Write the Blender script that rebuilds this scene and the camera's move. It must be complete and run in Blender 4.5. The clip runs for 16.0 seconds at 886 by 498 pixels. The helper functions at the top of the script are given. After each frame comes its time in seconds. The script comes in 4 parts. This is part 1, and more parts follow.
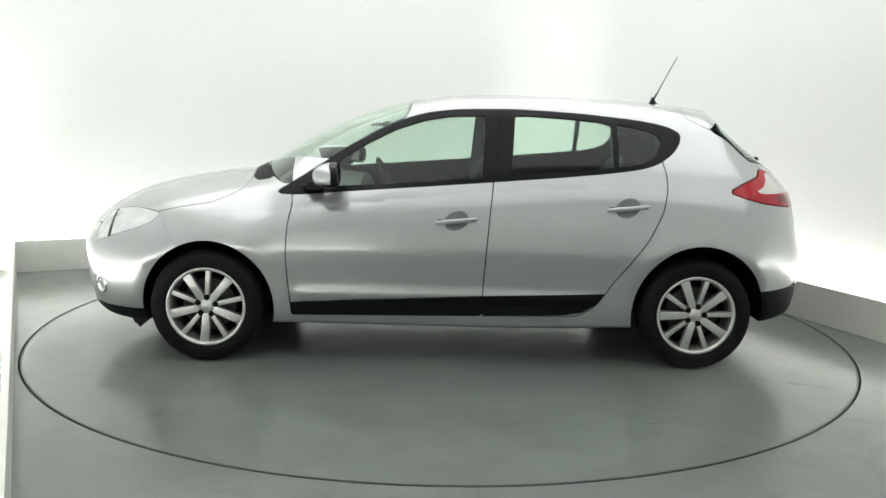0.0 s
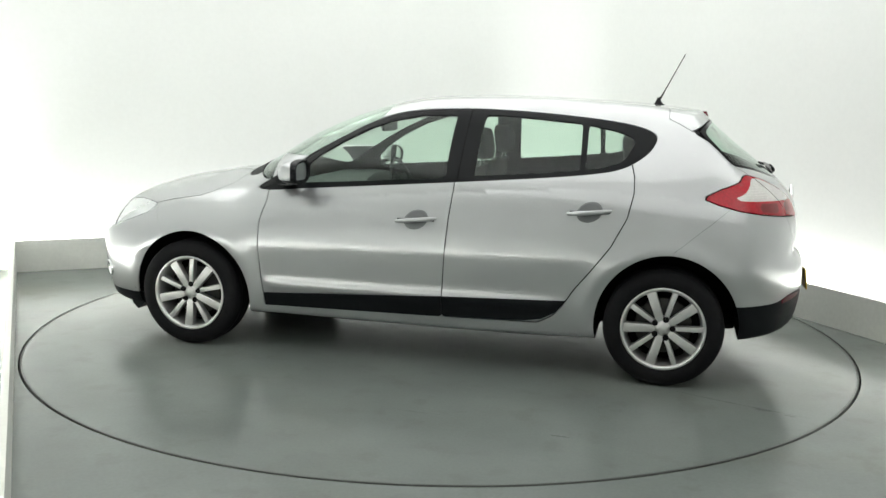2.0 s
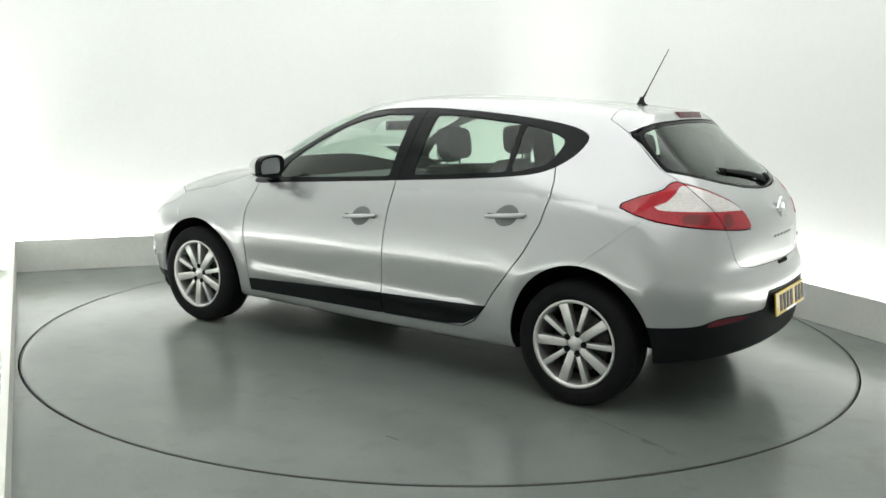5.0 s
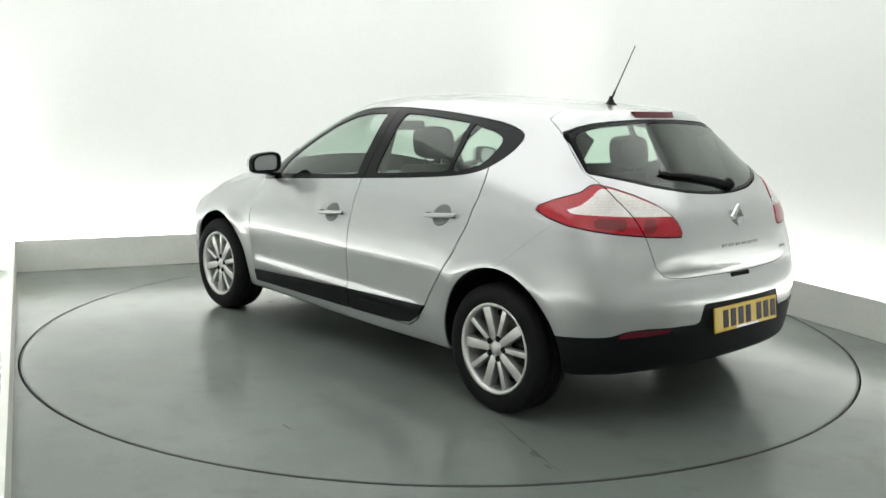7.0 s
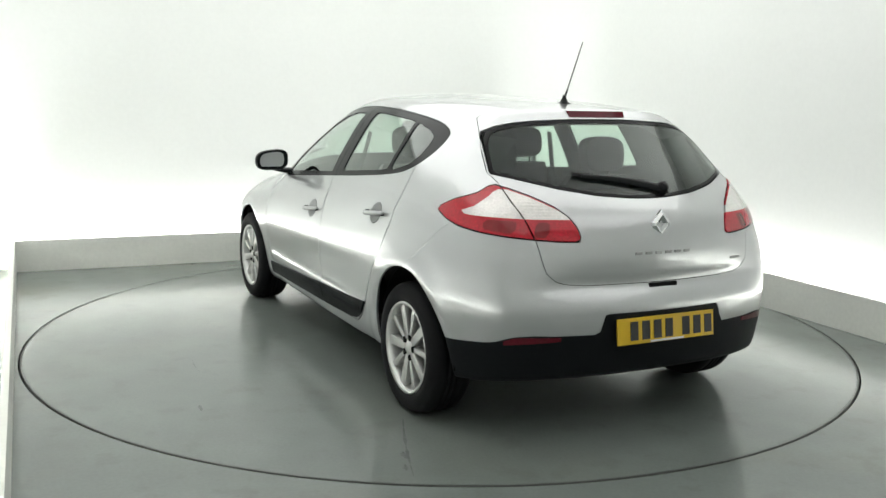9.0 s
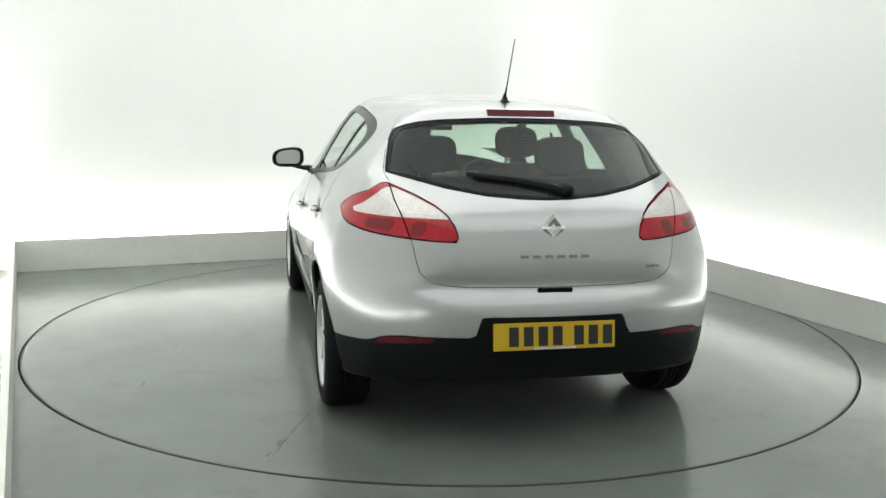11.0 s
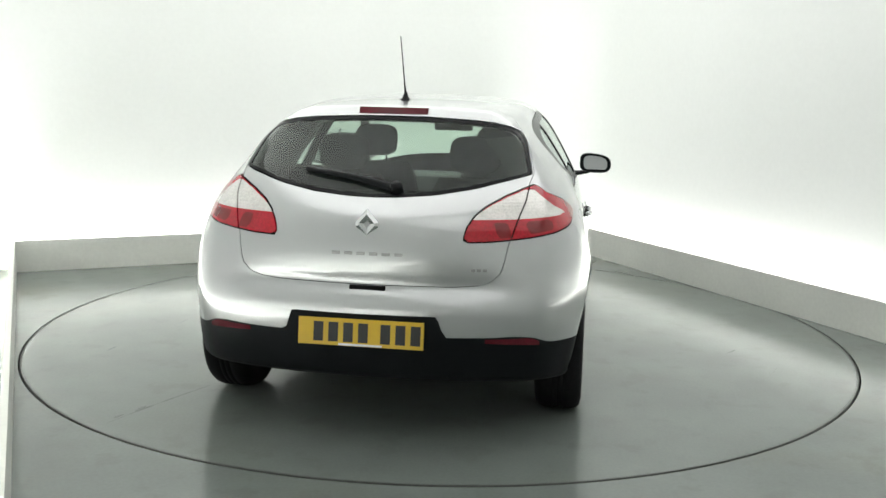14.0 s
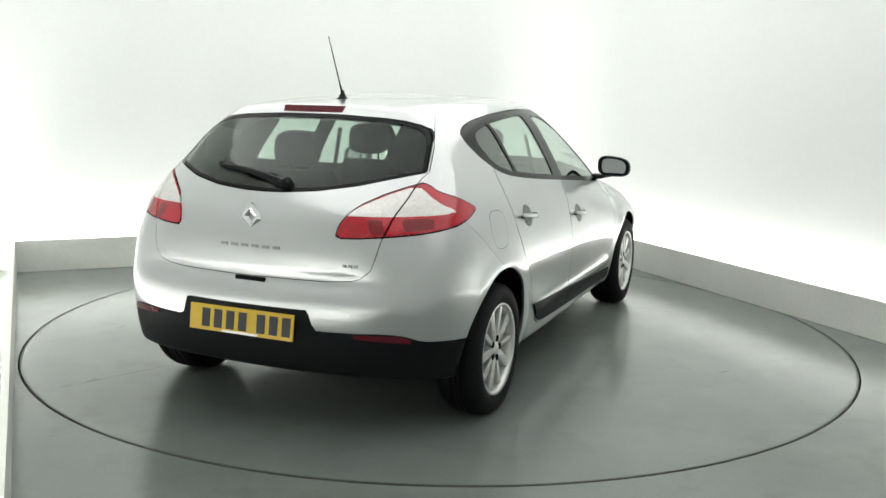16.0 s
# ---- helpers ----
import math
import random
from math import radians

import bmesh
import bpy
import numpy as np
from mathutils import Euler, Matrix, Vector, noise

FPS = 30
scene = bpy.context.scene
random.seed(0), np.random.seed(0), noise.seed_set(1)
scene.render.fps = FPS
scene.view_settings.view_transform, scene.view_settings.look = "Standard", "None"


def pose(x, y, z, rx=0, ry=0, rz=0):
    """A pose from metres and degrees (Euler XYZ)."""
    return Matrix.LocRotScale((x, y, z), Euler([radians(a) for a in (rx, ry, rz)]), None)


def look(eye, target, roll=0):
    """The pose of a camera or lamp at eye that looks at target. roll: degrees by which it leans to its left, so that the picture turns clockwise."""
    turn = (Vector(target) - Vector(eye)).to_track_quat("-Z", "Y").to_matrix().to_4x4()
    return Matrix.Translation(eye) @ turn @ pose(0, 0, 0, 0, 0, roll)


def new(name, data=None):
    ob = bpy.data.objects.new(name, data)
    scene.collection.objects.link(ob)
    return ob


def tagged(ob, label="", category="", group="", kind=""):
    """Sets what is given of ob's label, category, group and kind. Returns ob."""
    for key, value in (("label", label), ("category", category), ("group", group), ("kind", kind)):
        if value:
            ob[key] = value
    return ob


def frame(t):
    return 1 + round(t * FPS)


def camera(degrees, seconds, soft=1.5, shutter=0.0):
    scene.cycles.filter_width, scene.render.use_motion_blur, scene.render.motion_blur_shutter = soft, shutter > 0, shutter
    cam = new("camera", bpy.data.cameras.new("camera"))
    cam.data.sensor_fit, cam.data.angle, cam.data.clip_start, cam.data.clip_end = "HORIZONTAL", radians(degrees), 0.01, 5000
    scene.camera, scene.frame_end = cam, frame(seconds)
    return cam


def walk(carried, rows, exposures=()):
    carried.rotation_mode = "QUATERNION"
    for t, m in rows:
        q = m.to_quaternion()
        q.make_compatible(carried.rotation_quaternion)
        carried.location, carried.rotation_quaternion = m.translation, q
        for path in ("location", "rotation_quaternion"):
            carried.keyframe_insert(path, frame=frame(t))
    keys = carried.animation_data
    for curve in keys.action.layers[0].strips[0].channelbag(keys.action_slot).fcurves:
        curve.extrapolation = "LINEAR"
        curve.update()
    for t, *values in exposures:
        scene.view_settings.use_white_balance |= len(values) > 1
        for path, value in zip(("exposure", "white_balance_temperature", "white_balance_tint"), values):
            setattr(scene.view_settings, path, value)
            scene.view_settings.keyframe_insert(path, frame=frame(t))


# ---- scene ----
CAM_EYE = Vector((0.0, -5.718, 1.451))
cam = camera(51.33, 16.0, soft=1.5)
view = look(CAM_EYE, CAM_EYE + Vector((0.00077, 0.98636, -0.16462)), 1.246)
walk(cam, [(0.0, view), (16.0, view)], exposures=((0.0, 0.0, 6500, 10), (16.0, 0.0, 6500, 10)))

# heading of the turntable, degrees by second
TURN = ((0.0, 180.71), (2.0, 166.54), (4.0, 152.37), (6.5, 134.91), (9.0, 117.09), (11.5, 99.13), (12.5, 91.90), (14.0, 81.25), (16.0, 66.65))
CAR_OFF = (-0.047, -0.003)
DISC_R = 2.444

# ---- room frame: a across, b along, turned against the world ----
ROOM_TURN = 24.4
A0, A1, B0, B1, ROOM_H = -2.468, 2.405, -5.9, 2.66, 3.1


def room(a, b, z=0.0):
    c, s = math.cos(radians(ROOM_TURN)), math.sin(radians(ROOM_TURN))
    return Vector((c * a - s * b, s * a + c * b, z))


# ---- world and lamps ----
world = bpy.data.worlds.new("world")
scene.world = world
world.use_nodes = True
world.node_tree.nodes["Background"].inputs["Color"].default_value = (0.9, 0.95, 1.0, 1)
world.node_tree.nodes["Background"].inputs["Strength"].default_value = 0.05


def area_lamp(name, a, b, z, wide, deep, watts, tint=(1.0, 1.0, 0.98)):
    data = bpy.data.lights.new(name, "AREA")
    data.shape, data.size, data.size_y, data.energy, data.color = "RECTANGLE", wide, deep, watts, tint
    ob = new(name, data)
    ob.matrix_world = Matrix.Translation(room(a, b, z)) @ pose(0, 0, 0, 0, 0, ROOM_TURN)
    return ob


area_lamp("ceiling_lamp", 0.0, 0.0, ROOM_H - 0.1, 4.6, 5.0, 88)
area_lamp("ceiling_lamp", 0.0, -4.1, ROOM_H - 0.1, 4.4, 2.6, 24)
# strip lamps that lie in the troughs behind the kick boards and wash the walls from below
TROUGH = 0.15


def strip_lamp(a, b, length, along, watts):
    ob = area_lamp("strip_lamp", a, b, 0.10, 0.08, length, watts, (1.0, 1.0, 0.97))
    ob.matrix_world = Matrix.Translation(room(a, b, 0.10)) @ pose(0, 0, 0, 0, 0, ROOM_TURN + along) @ pose(0, 0, 0, 180, 0, 0)


BOARD_R = 0.70
strip_lamp(A0 - TROUGH / 2, -0.9, 7.0, 0, 62)
strip_lamp(A1 + TROUGH / 2, -1.35, 6.7, 0, 58)
strip_lamp(-0.38, B1 + TROUGH / 2, 4.26, 90, 40)
for k in range(4):
    t = radians(11.25 + 22.5 * k)
    r = BOARD_R + TROUGH / 2
    strip_lamp(A1 - BOARD_R + r * math.cos(t), B1 - BOARD_R + r * math.sin(t), 0.28, 11.25 + 22.5 * k, 1.3)


# ---- materials ----
def material(name, color, rough=0.5, metal=0.0, vary=0.06, scale=6.0, fine=0.0, fine_scale=180.0, bump=0.0,
             bump_scale=120.0, coat=0.0, rough_vary=0.0, spec=0.5):
    m = bpy.data.materials.new(name)
    m.use_nodes = True
    nt = m.node_tree
    b = nt.nodes["Principled BSDF"]
    b.inputs["Roughness"].default_value = rough
    b.inputs["Metallic"].default_value = metal
    b.inputs["Coat Weight"].default_value = coat
    b.inputs["Coat Roughness"].default_value = 0.025
    b.inputs["Coat IOR"].default_value = 1.65
    b.inputs["Specular IOR Level"].default_value = spec
    co = nt.nodes.new("ShaderNodeTexCoord")
    n1 = nt.nodes.new("ShaderNodeTexNoise")
    n1.inputs["Scale"].default_value, n1.inputs["Detail"].default_value = scale, 5
    n2 = nt.nodes.new("ShaderNodeTexNoise")
    n2.inputs["Scale"].default_value, n2.inputs["Detail"].default_value = fine_scale, 2
    nt.links.new(co.outputs["Object"], n1.inputs["Vector"])
    nt.links.new(co.outputs["Object"], n2.inputs["Vector"])

    def spread(node, lo, hi):
        r = nt.nodes.new("ShaderNodeMapRange")
        r.inputs["From Min"].default_value, r.inputs["From Max"].default_value = 0.3, 0.7
        r.inputs["To Min"].default_value, r.inputs["To Max"].default_value = lo, hi
        nt.links.new(node.outputs["Fac"], r.inputs["Value"])
        return r
    k1, k2 = spread(n1, 1 - vary, 1 + vary), spread(n2, 1 - fine, 1 + fine)
    mul = nt.nodes.new("ShaderNodeMath")
    mul.operation = "MULTIPLY"
    nt.links.new(k1.outputs[0], mul.inputs[0])
    nt.links.new(k2.outputs[0], mul.inputs[1])
    sc = nt.nodes.new("ShaderNodeVectorMath")
    sc.operation = "SCALE"
    sc.inputs[0].default_value = color
    nt.links.new(mul.outputs[0], sc.inputs["Scale"])
    nt.links.new(sc.outputs[0], b.inputs["Base Color"])
    if rough_vary:
        k3 = spread(n1, rough - rough_vary, rough + rough_vary)
        nt.links.new(k3.outputs[0], b.inputs["Roughness"])
    if bump:
        n3 = nt.nodes.new("ShaderNodeTexNoise")
        n3.inputs["Scale"].default_value, n3.inputs["Detail"].default_value = bump_scale, 3
        nt.links.new(co.outputs["Object"], n3.inputs["Vector"])
        bp = nt.nodes.new("ShaderNodeBump")
        bp.inputs["Strength"].default_value, bp.inputs["Distance"].default_value = bump, 0.002
        nt.links.new(n3.outputs["Fac"], bp.inputs["Height"])
        nt.links.new(bp.outputs["Normal"], b.inputs["Normal"])
    return m


def glass(name, color, rough=0.0, clear=0.8, gloss=0.035, bend=3.2):
    """Thin pane: a tinted see-through layer with a Fresnel gloss."""
    m = bpy.data.materials.new(name)
    m.use_nodes = True
    nt = m.node_tree
    nt.nodes.clear()
    out = nt.nodes.new("ShaderNodeOutputMaterial")
    tr = nt.nodes.new("ShaderNodeBsdfTransparent")
    tr.inputs["Color"].default_value = (*[c * clear for c in color], 1)
    gl = nt.nodes.new("ShaderNodeBsdfGlossy")
    gl.inputs["Roughness"].default_value = rough
    gl.inputs["Color"].default_value = (0.95, 1.0, 0.97, 1)
    lw = nt.nodes.new("ShaderNodeLayerWeight")
    lw.inputs["Blend"].default_value = 0.5
    pw = nt.nodes.new("ShaderNodeMath")
    pw.operation = "POWER"
    pw.inputs[1].default_value = bend
    nt.links.new(lw.outputs["Facing"], pw.inputs[0])
    fr = nt.nodes.new("ShaderNodeMath")
    fr.operation = "MULTIPLY_ADD"
    fr.inputs[1].default_value, fr.inputs[2].default_value = 0.92, gloss
    nt.links.new(pw.outputs[0], fr.inputs[0])
    mix = nt.nodes.new("ShaderNodeMixShader")
    nt.links.new(fr.outputs[0], mix.inputs["Fac"])
    nt.links.new(tr.outputs[0], mix.inputs[1])
    nt.links.new(gl.outputs[0], mix.inputs[2])
    nt.links.new(mix.outputs[0], out.inputs["Surface"])
    return m


PAINT = material("silver_metallic_paint", (0.492, 0.502, 0.512), 0.29, 0.78, 0.015, 3.0, 0.05, 900.0, coat=1.0)
BLACK_TRIM = material("black_gloss_trim", (0.008, 0.009, 0.010), 0.20, 0, 0.1, 8, spec=0.14)
FRIT = material("black_window_print", (0.005, 0.005, 0.006), 0.12, 0, 0.1, 8, spec=0.12)
RUBBER = material("tyre_rubber", (0.007, 0.007, 0.008), 0.7, 0, 0.15, 14, 0.1, 200, 0.3, 300, spec=0.15)
PLASTIC = material("dark_grained_plastic", (0.0065, 0.0078, 0.009), 0.5, 0, 0.08, 10, 0.08, 500, 0.25, 600, spec=0.12)
SHADOW_BLACK = material("underbody_and_shade_black", (0.007, 0.007, 0.007), 0.9, 0, 0.2, 9, spec=0.1)
ALLOY = material("silver_alloy", (0.62, 0.62, 0.61), 0.36, 0.8, 0.03, 12, 0.03, 400)
DISC_STEEL = material("brake_steel", (0.05, 0.048, 0.045), 0.5, 0.6, 0.2, 20)
BADGE_STEEL = material("satin_badge_steel", (0.30, 0.30, 0.30), 0.3, 0.9, 0.04, 30)
CHROME = material("chrome", (0.75, 0.76, 0.77), 0.10, 1.0, 0.02, 10)
FABRIC = material("charcoal_seat_fabric", (0.022, 0.023, 0.025), 0.9, 0, 0.12, 15, 0.15, 400, 0.3, 500)
GLASS = glass("green_tinted_glass", (0.80, 0.92, 0.84), clear=0.92)
REAR_GLASS_MAT = glass("rear_tinted_glass", (0.80, 0.92, 0.84), clear=0.92, gloss=0.02, bend=3.5)
DASH = material("dark_grey_moulded_plastic", (0.055, 0.06, 0.06), 0.6, 0, 0.1, 9, 0.08, 300, 0.2, 500)
RED_LENS = material("red_lamp_lens", (0.42, 0.004, 0.017), 0.15, 0, 0.08, 12, 0.18, 90, coat=0.5, spec=0.3)
DEEP_RED = material("deep_red_reflex_lens", (0.20, 0.004, 0.010), 0.18, 0, 0.06, 25, 0.08, 140, coat=0.4, spec=0.3)
DARK_RED = material("dark_red_reflector", (0.10, 0.006, 0.014), 0.2, 0, 0.05, 30, 0.2, 160, coat=0.2, spec=0.3)
WHITE_LENS = material("frosted_clear_lamp_lens", (0.70, 0.67, 0.65), 0.16, 0.25, 0.06, 14, 0.12, 120, coat=1.0)
YELLOW = material("yellow_reflective_plate", (0.60, 0.385, 0.003), 0.45, 0, 0.03, 20, coat=0.25)
BAR_BLACK = material("black_print", (0.02, 0.02, 0.018), 0.5, 0, 0.05, 10)
FLOOR = material("grey_painted_floor", (0.172, 0.193, 0.179), 0.22, 0, 0.08, 2.0, 0.03, 60, 0.02, 40, rough_vary=0.02)
DISC_FLOOR = material("grey_painted_steel_deck", (0.172, 0.193, 0.179), 0.20, 0, 0.08, 1.8, 0.03, 70, 0.02, 45, rough_vary=0.02)
PLASTIC_EDGE = material("dark_steel_edge", (0.06, 0.065, 0.06), 0.4, 0.5, 0.1, 10)
HEADLAMP = material("headlamp_lens", (0.78, 0.80, 0.81), 0.14, 0.6, 0.10, 9, 0.05, 55, coat=1.0)
WALL = material("white_wall_paint", (0.84, 0.86, 0.84), 0.7, 0, 0.012, 0.8, 0.01, 30)
BOARD = material("off_white_board", (0.66, 0.67, 0.63), 0.45, 0, 0.05, 2.0, 0.03, 40)


def ribbed(m, scale, depth):
    """Fine moulded ribs, one above the other."""
    nt = m.node_tree
    co = nt.nodes.new("ShaderNodeTexCoord")
    wv = nt.nodes.new("ShaderNodeTexWave")
    wv.bands_direction = "Z"
    wv.inputs["Scale"].default_value, wv.inputs["Distortion"].default_value = scale, 0.4
    nt.links.new(co.outputs["Object"], wv.inputs["Vector"])
    bp = nt.nodes.new("ShaderNodeBump")
    bp.inputs["Strength"].default_value, bp.inputs["Distance"].default_value = depth, 0.003
    nt.links.new(wv.outputs["Fac"], bp.inputs["Height"])
    nt.links.new(bp.outputs["Normal"], nt.nodes["Principled BSDF"].inputs["Normal"])


ribbed(WHITE_LENS, 26.0, 0.14)
ribbed(HEADLAMP, 10.0, 0.25)


def stained(m, tint, scale, amount):
    """Worn and dirty patches: a broad noise with hard-edged islands tints the base colour."""
    nt = m.node_tree
    b = nt.nodes["Principled BSDF"]
    source = b.inputs["Base Color"].links[0].from_socket
    co = nt.nodes.new("ShaderNodeTexCoord")
    masks = []
    for sc, lo, hi in ((scale, 0.50, 0.72), (scale * 7.0, 0.56, 0.66)):
        n = nt.nodes.new("ShaderNodeTexNoise")
        n.inputs["Scale"].default_value, n.inputs["Detail"].default_value = sc, 7
        nt.links.new(co.outputs["Object"], n.inputs["Vector"])
        r = nt.nodes.new("ShaderNodeMapRange")
        r.inputs["From Min"].default_value, r.inputs["From Max"].default_value = lo, hi
        r.inputs["To Max"].default_value = amount
        nt.links.new(n.outputs["Fac"], r.inputs["Value"])
        masks.append(r)
    for r, shade in zip(masks, (tint, (0.90, 0.90, 0.88))):
        mix = nt.nodes.new("ShaderNodeMix")
        mix.data_type, mix.blend_type = "RGBA", "MULTIPLY"
        mix.inputs[7].default_value = (*shade, 1)
        nt.links.new(r.outputs[0], mix.inputs[0])
        nt.links.new(source, mix.inputs[6])
        source = mix.outputs[2]
    nt.links.new(source, b.inputs["Base Color"])


stained(FLOOR, (0.93, 0.86, 0.76), 0.9, 0.75)
stained(DISC_FLOOR, (0.93, 0.89, 0.82), 0.8, 0.6)


# ---- mesh helpers ----
def link_mesh(name, verts, faces, mat, parent=None, label="", smooth=False, normals=None):
    me = bpy.data.meshes.new(name)
    me.from_pydata([tuple(v) for v in verts], [], [tuple(f) for f in faces])
    me.materials.append(mat)
    if smooth:
        me.polygons.foreach_set("use_smooth", [True] * len(me.polygons))
    if normals is not None:
        me.normals_split_custom_set_from_vertices([tuple(n) for n in normals])
    me.update()
    ob = new(name, me)
    if parent:
        ob.parent = parent
    if label:
        tagged(ob, label)
    return ob


def part(name, bm, mat, parent, label="", smooth=False):
    me = bpy.data.meshes.new(name)
    bm.normal_update()
    bm.to_mesh(me)
    bm.free()
    me.materials.append(mat)
    if smooth:
        me.polygons.foreach_set("use_smooth", [True] * len(me.polygons))
        me.set_sharp_from_angle(angle=radians(38))
    ob = new(name, me)
    if parent:
        ob.parent = parent
    if label:
        tagged(ob, label)
    return ob


def box(bm, x0, x1, y0, y1, z0, z1, bevel=0.0, m=None, seg=2):
    made = bmesh.ops.create_cube(bm, size=1.0)["verts"]
    bmesh.ops.transform(bm, matrix=Matrix.LocRotScale(((x0 + x1) / 2, (y0 + y1) / 2, (z0 + z1) / 2), None,
                                                      (x1 - x0, y1 - y0, z1 - z0)), verts=made)
    if bevel:
        edges = list({e for v in made for e in v.link_edges})
        made = bmesh.ops.bevel(bm, geom=edges, offset=bevel, segments=seg, profile=0.6, affect="EDGES")["verts"]
    if m:
        bmesh.ops.transform(bm, matrix=m, verts=made)
    return made


def revolve(profile, n, axis="y"):
    """Faces of a closed or open profile (radius, height along the axis) turned round the axis."""
    verts, faces, k = [], [], len(profile)
    for i in range(n):
        a = 2 * math.pi * i / n
        for r, h in profile:
            verts.append((r * math.cos(a), h, r * math.sin(a)) if axis == "y" else (r * math.cos(a), r * math.sin(a), h))
    for i in range(n):
        j = (i + 1) % n
        for q in range(k - 1):
            faces.append((i * k + q, i * k + q + 1, j * k + q + 1, j * k + q))
    return verts, faces


def empty(name, label, category):
    ob = new(name)
    return tagged(ob, label, category)


# ---- room ----
def wall(name, a0, a1, b0, b1, z0, z1, mat, label):
    bm = bmesh.new()
    box(bm, a0, a1, b0, b1, z0, z1)
    ob = part(name, bm, mat, None)
    ob.matrix_world = pose(0, 0, 0, 0, 0, ROOM_TURN)
    return tagged(ob, label, name.split("_")[0], kind="structure")


W0, W1, WB = A0 - TROUGH, A1 + TROUGH, B1 + TROUGH
wall("wall_left", W0 - 0.2, W0, B0 - 0.2, WB + 0.2, -0.1, ROOM_H, WALL, "plain white painted studio wall")
wall("wall_right", W1, W1 + 0.2, B0 - 0.2, WB + 0.2, -0.1, ROOM_H, WALL, "plain white painted studio wall")
wall("wall_back", W0, W1, WB, WB + 0.2, -0.1, ROOM_H, WALL, "plain white painted studio wall")
wall("wall_front", W0, W1, B0 - 0.2, B0, -0.1, ROOM_H, WALL, "plain white painted studio wall")
wall("ceiling", W0, W1, B0, WB, ROOM_H, ROOM_H + 0.15, WALL, "plain white studio ceiling")
BT, BH = 0.03, 0.25


def corner_cove(radius):
    """Rounded inner corner between the back and the right wall."""
    n = 24
    ring = []
    for i in range(n + 1):
        t = math.pi / 2 * i / n
        ring.append((W1 - radius + radius * math.cos(t), WB - radius + radius * math.sin(t)))
    verts, faces = [], []
    for a, b in ring:
        verts += [(a, b, 0.0), (a, b, ROOM_H)]
    for i in range(n):
        faces.append((2 * i, 2 * i + 1, 2 * i + 3, 2 * i + 2))
    ob = link_mesh("wall_corner", verts, faces, WALL, None, "", True)
    ob.matrix_world = pose(0, 0, 0, 0, 0, ROOM_TURN)
    tagged(ob, "rounded white studio wall corner", "wall", kind="structure")


corner_cove(BOARD_R + TROUGH)
wall("baseboard_back", A0, A1 - BOARD_R, B1, B1 + BT, 0.002, BH, BOARD, "off-white kick board along the wall")
wall("baseboard_left", A0 - BT, A0, B0 + 0.01, B1 + BT, 0.002, BH, BOARD, "off-white kick board along the wall")
wall("baseboard_right", A1, A1 + BT, B0 + 0.01, B1 - BOARD_R, 0.002, BH, BOARD, "off-white kick board along the wall")


def board_bend():
    ring, n = [], 18
    for i in range(n + 1):
        t = math.pi / 2 * i / n
        c, s = math.cos(t), math.sin(t)
        ring.append([Vector((A1 - BOARD_R + r * c, B1 - BOARD_R + r * s, z)) for r, z in ((BOARD_R, 0.002), (BOARD_R, BH), (BOARD_R + BT, BH), (BOARD_R + BT, 0.002))])
    verts = [q for r in ring for q in r]
    faces = [(4 * i + k, 4 * i + (k + 1) % 4, 4 * i + 4 + (k + 1) % 4, 4 * i + 4 + k) for i in range(n) for k in range(4)]
    ob = link_mesh("baseboard_corner", verts, faces, BOARD)
    ob.matrix_world = pose(0, 0, 0, 0, 0, ROOM_TURN)
    tagged(ob, "off-white kick board bent round the corner", "wall", kind="structure")


board_bend()

GAP = 0.009


def floor_sheet():
    """Floor with a round opening for the turntable and the pit wall below its edge."""
    n = 192
    verts, faces = [], []
    for i in range(n):
        a = 2 * math.pi * i / n
        d = Vector((math.cos(a), math.sin(a)))
        t = min((W1 if d.x > 0 else W0) / d.x if abs(d.x) > 1e-9 else 1e9, (WB if d.y > 0 else B0) / d.y if abs(d.y) > 1e-9 else 1e9)
        r = DISC_R + GAP
        verts += [(d.x * r, d.y * r, -0.15), (d.x * r, d.y * r, 0), (d.x * max(t, r + .002), d.y * max(t, r + .002), 0)]
    for i in range(n):
        j = (i + 1) % n
        faces += [(3 * i, 3 * i + 1, 3 * j + 1, 3 * j), (3 * i + 1, 3 * i + 2, 3 * j + 2, 3 * j + 1)]
    # corner fills
    for a in (W0, W1):
        for b in (B0, WB):
            i0 = math.floor((math.atan2(b, a) % (2 * math.pi)) / (2 * math.pi) * n)
            k = len(verts)
            verts.append((a, b, 0))
            faces.append((3 * i0 + 2, k, 3 * ((i0 + 1) % n) + 2))
    ob = link_mesh("floor", verts, faces, FLOOR)
    ob.matrix_world = pose(0, 0, 0, 0, 0, ROOM_TURN)
    tagged(ob, "glossy grey painted concrete floor with faint scuffs", "floor", kind="structure")
    pv, pf = revolve([(0.001, -0.15), (DISC_R + GAP, -0.15)], 96, "z")
    pit = link_mesh("pit_bottom", pv, pf, SHADOW_BLACK)
    tagged(pit, "dark pit under the turntable", "floor", kind="structure")


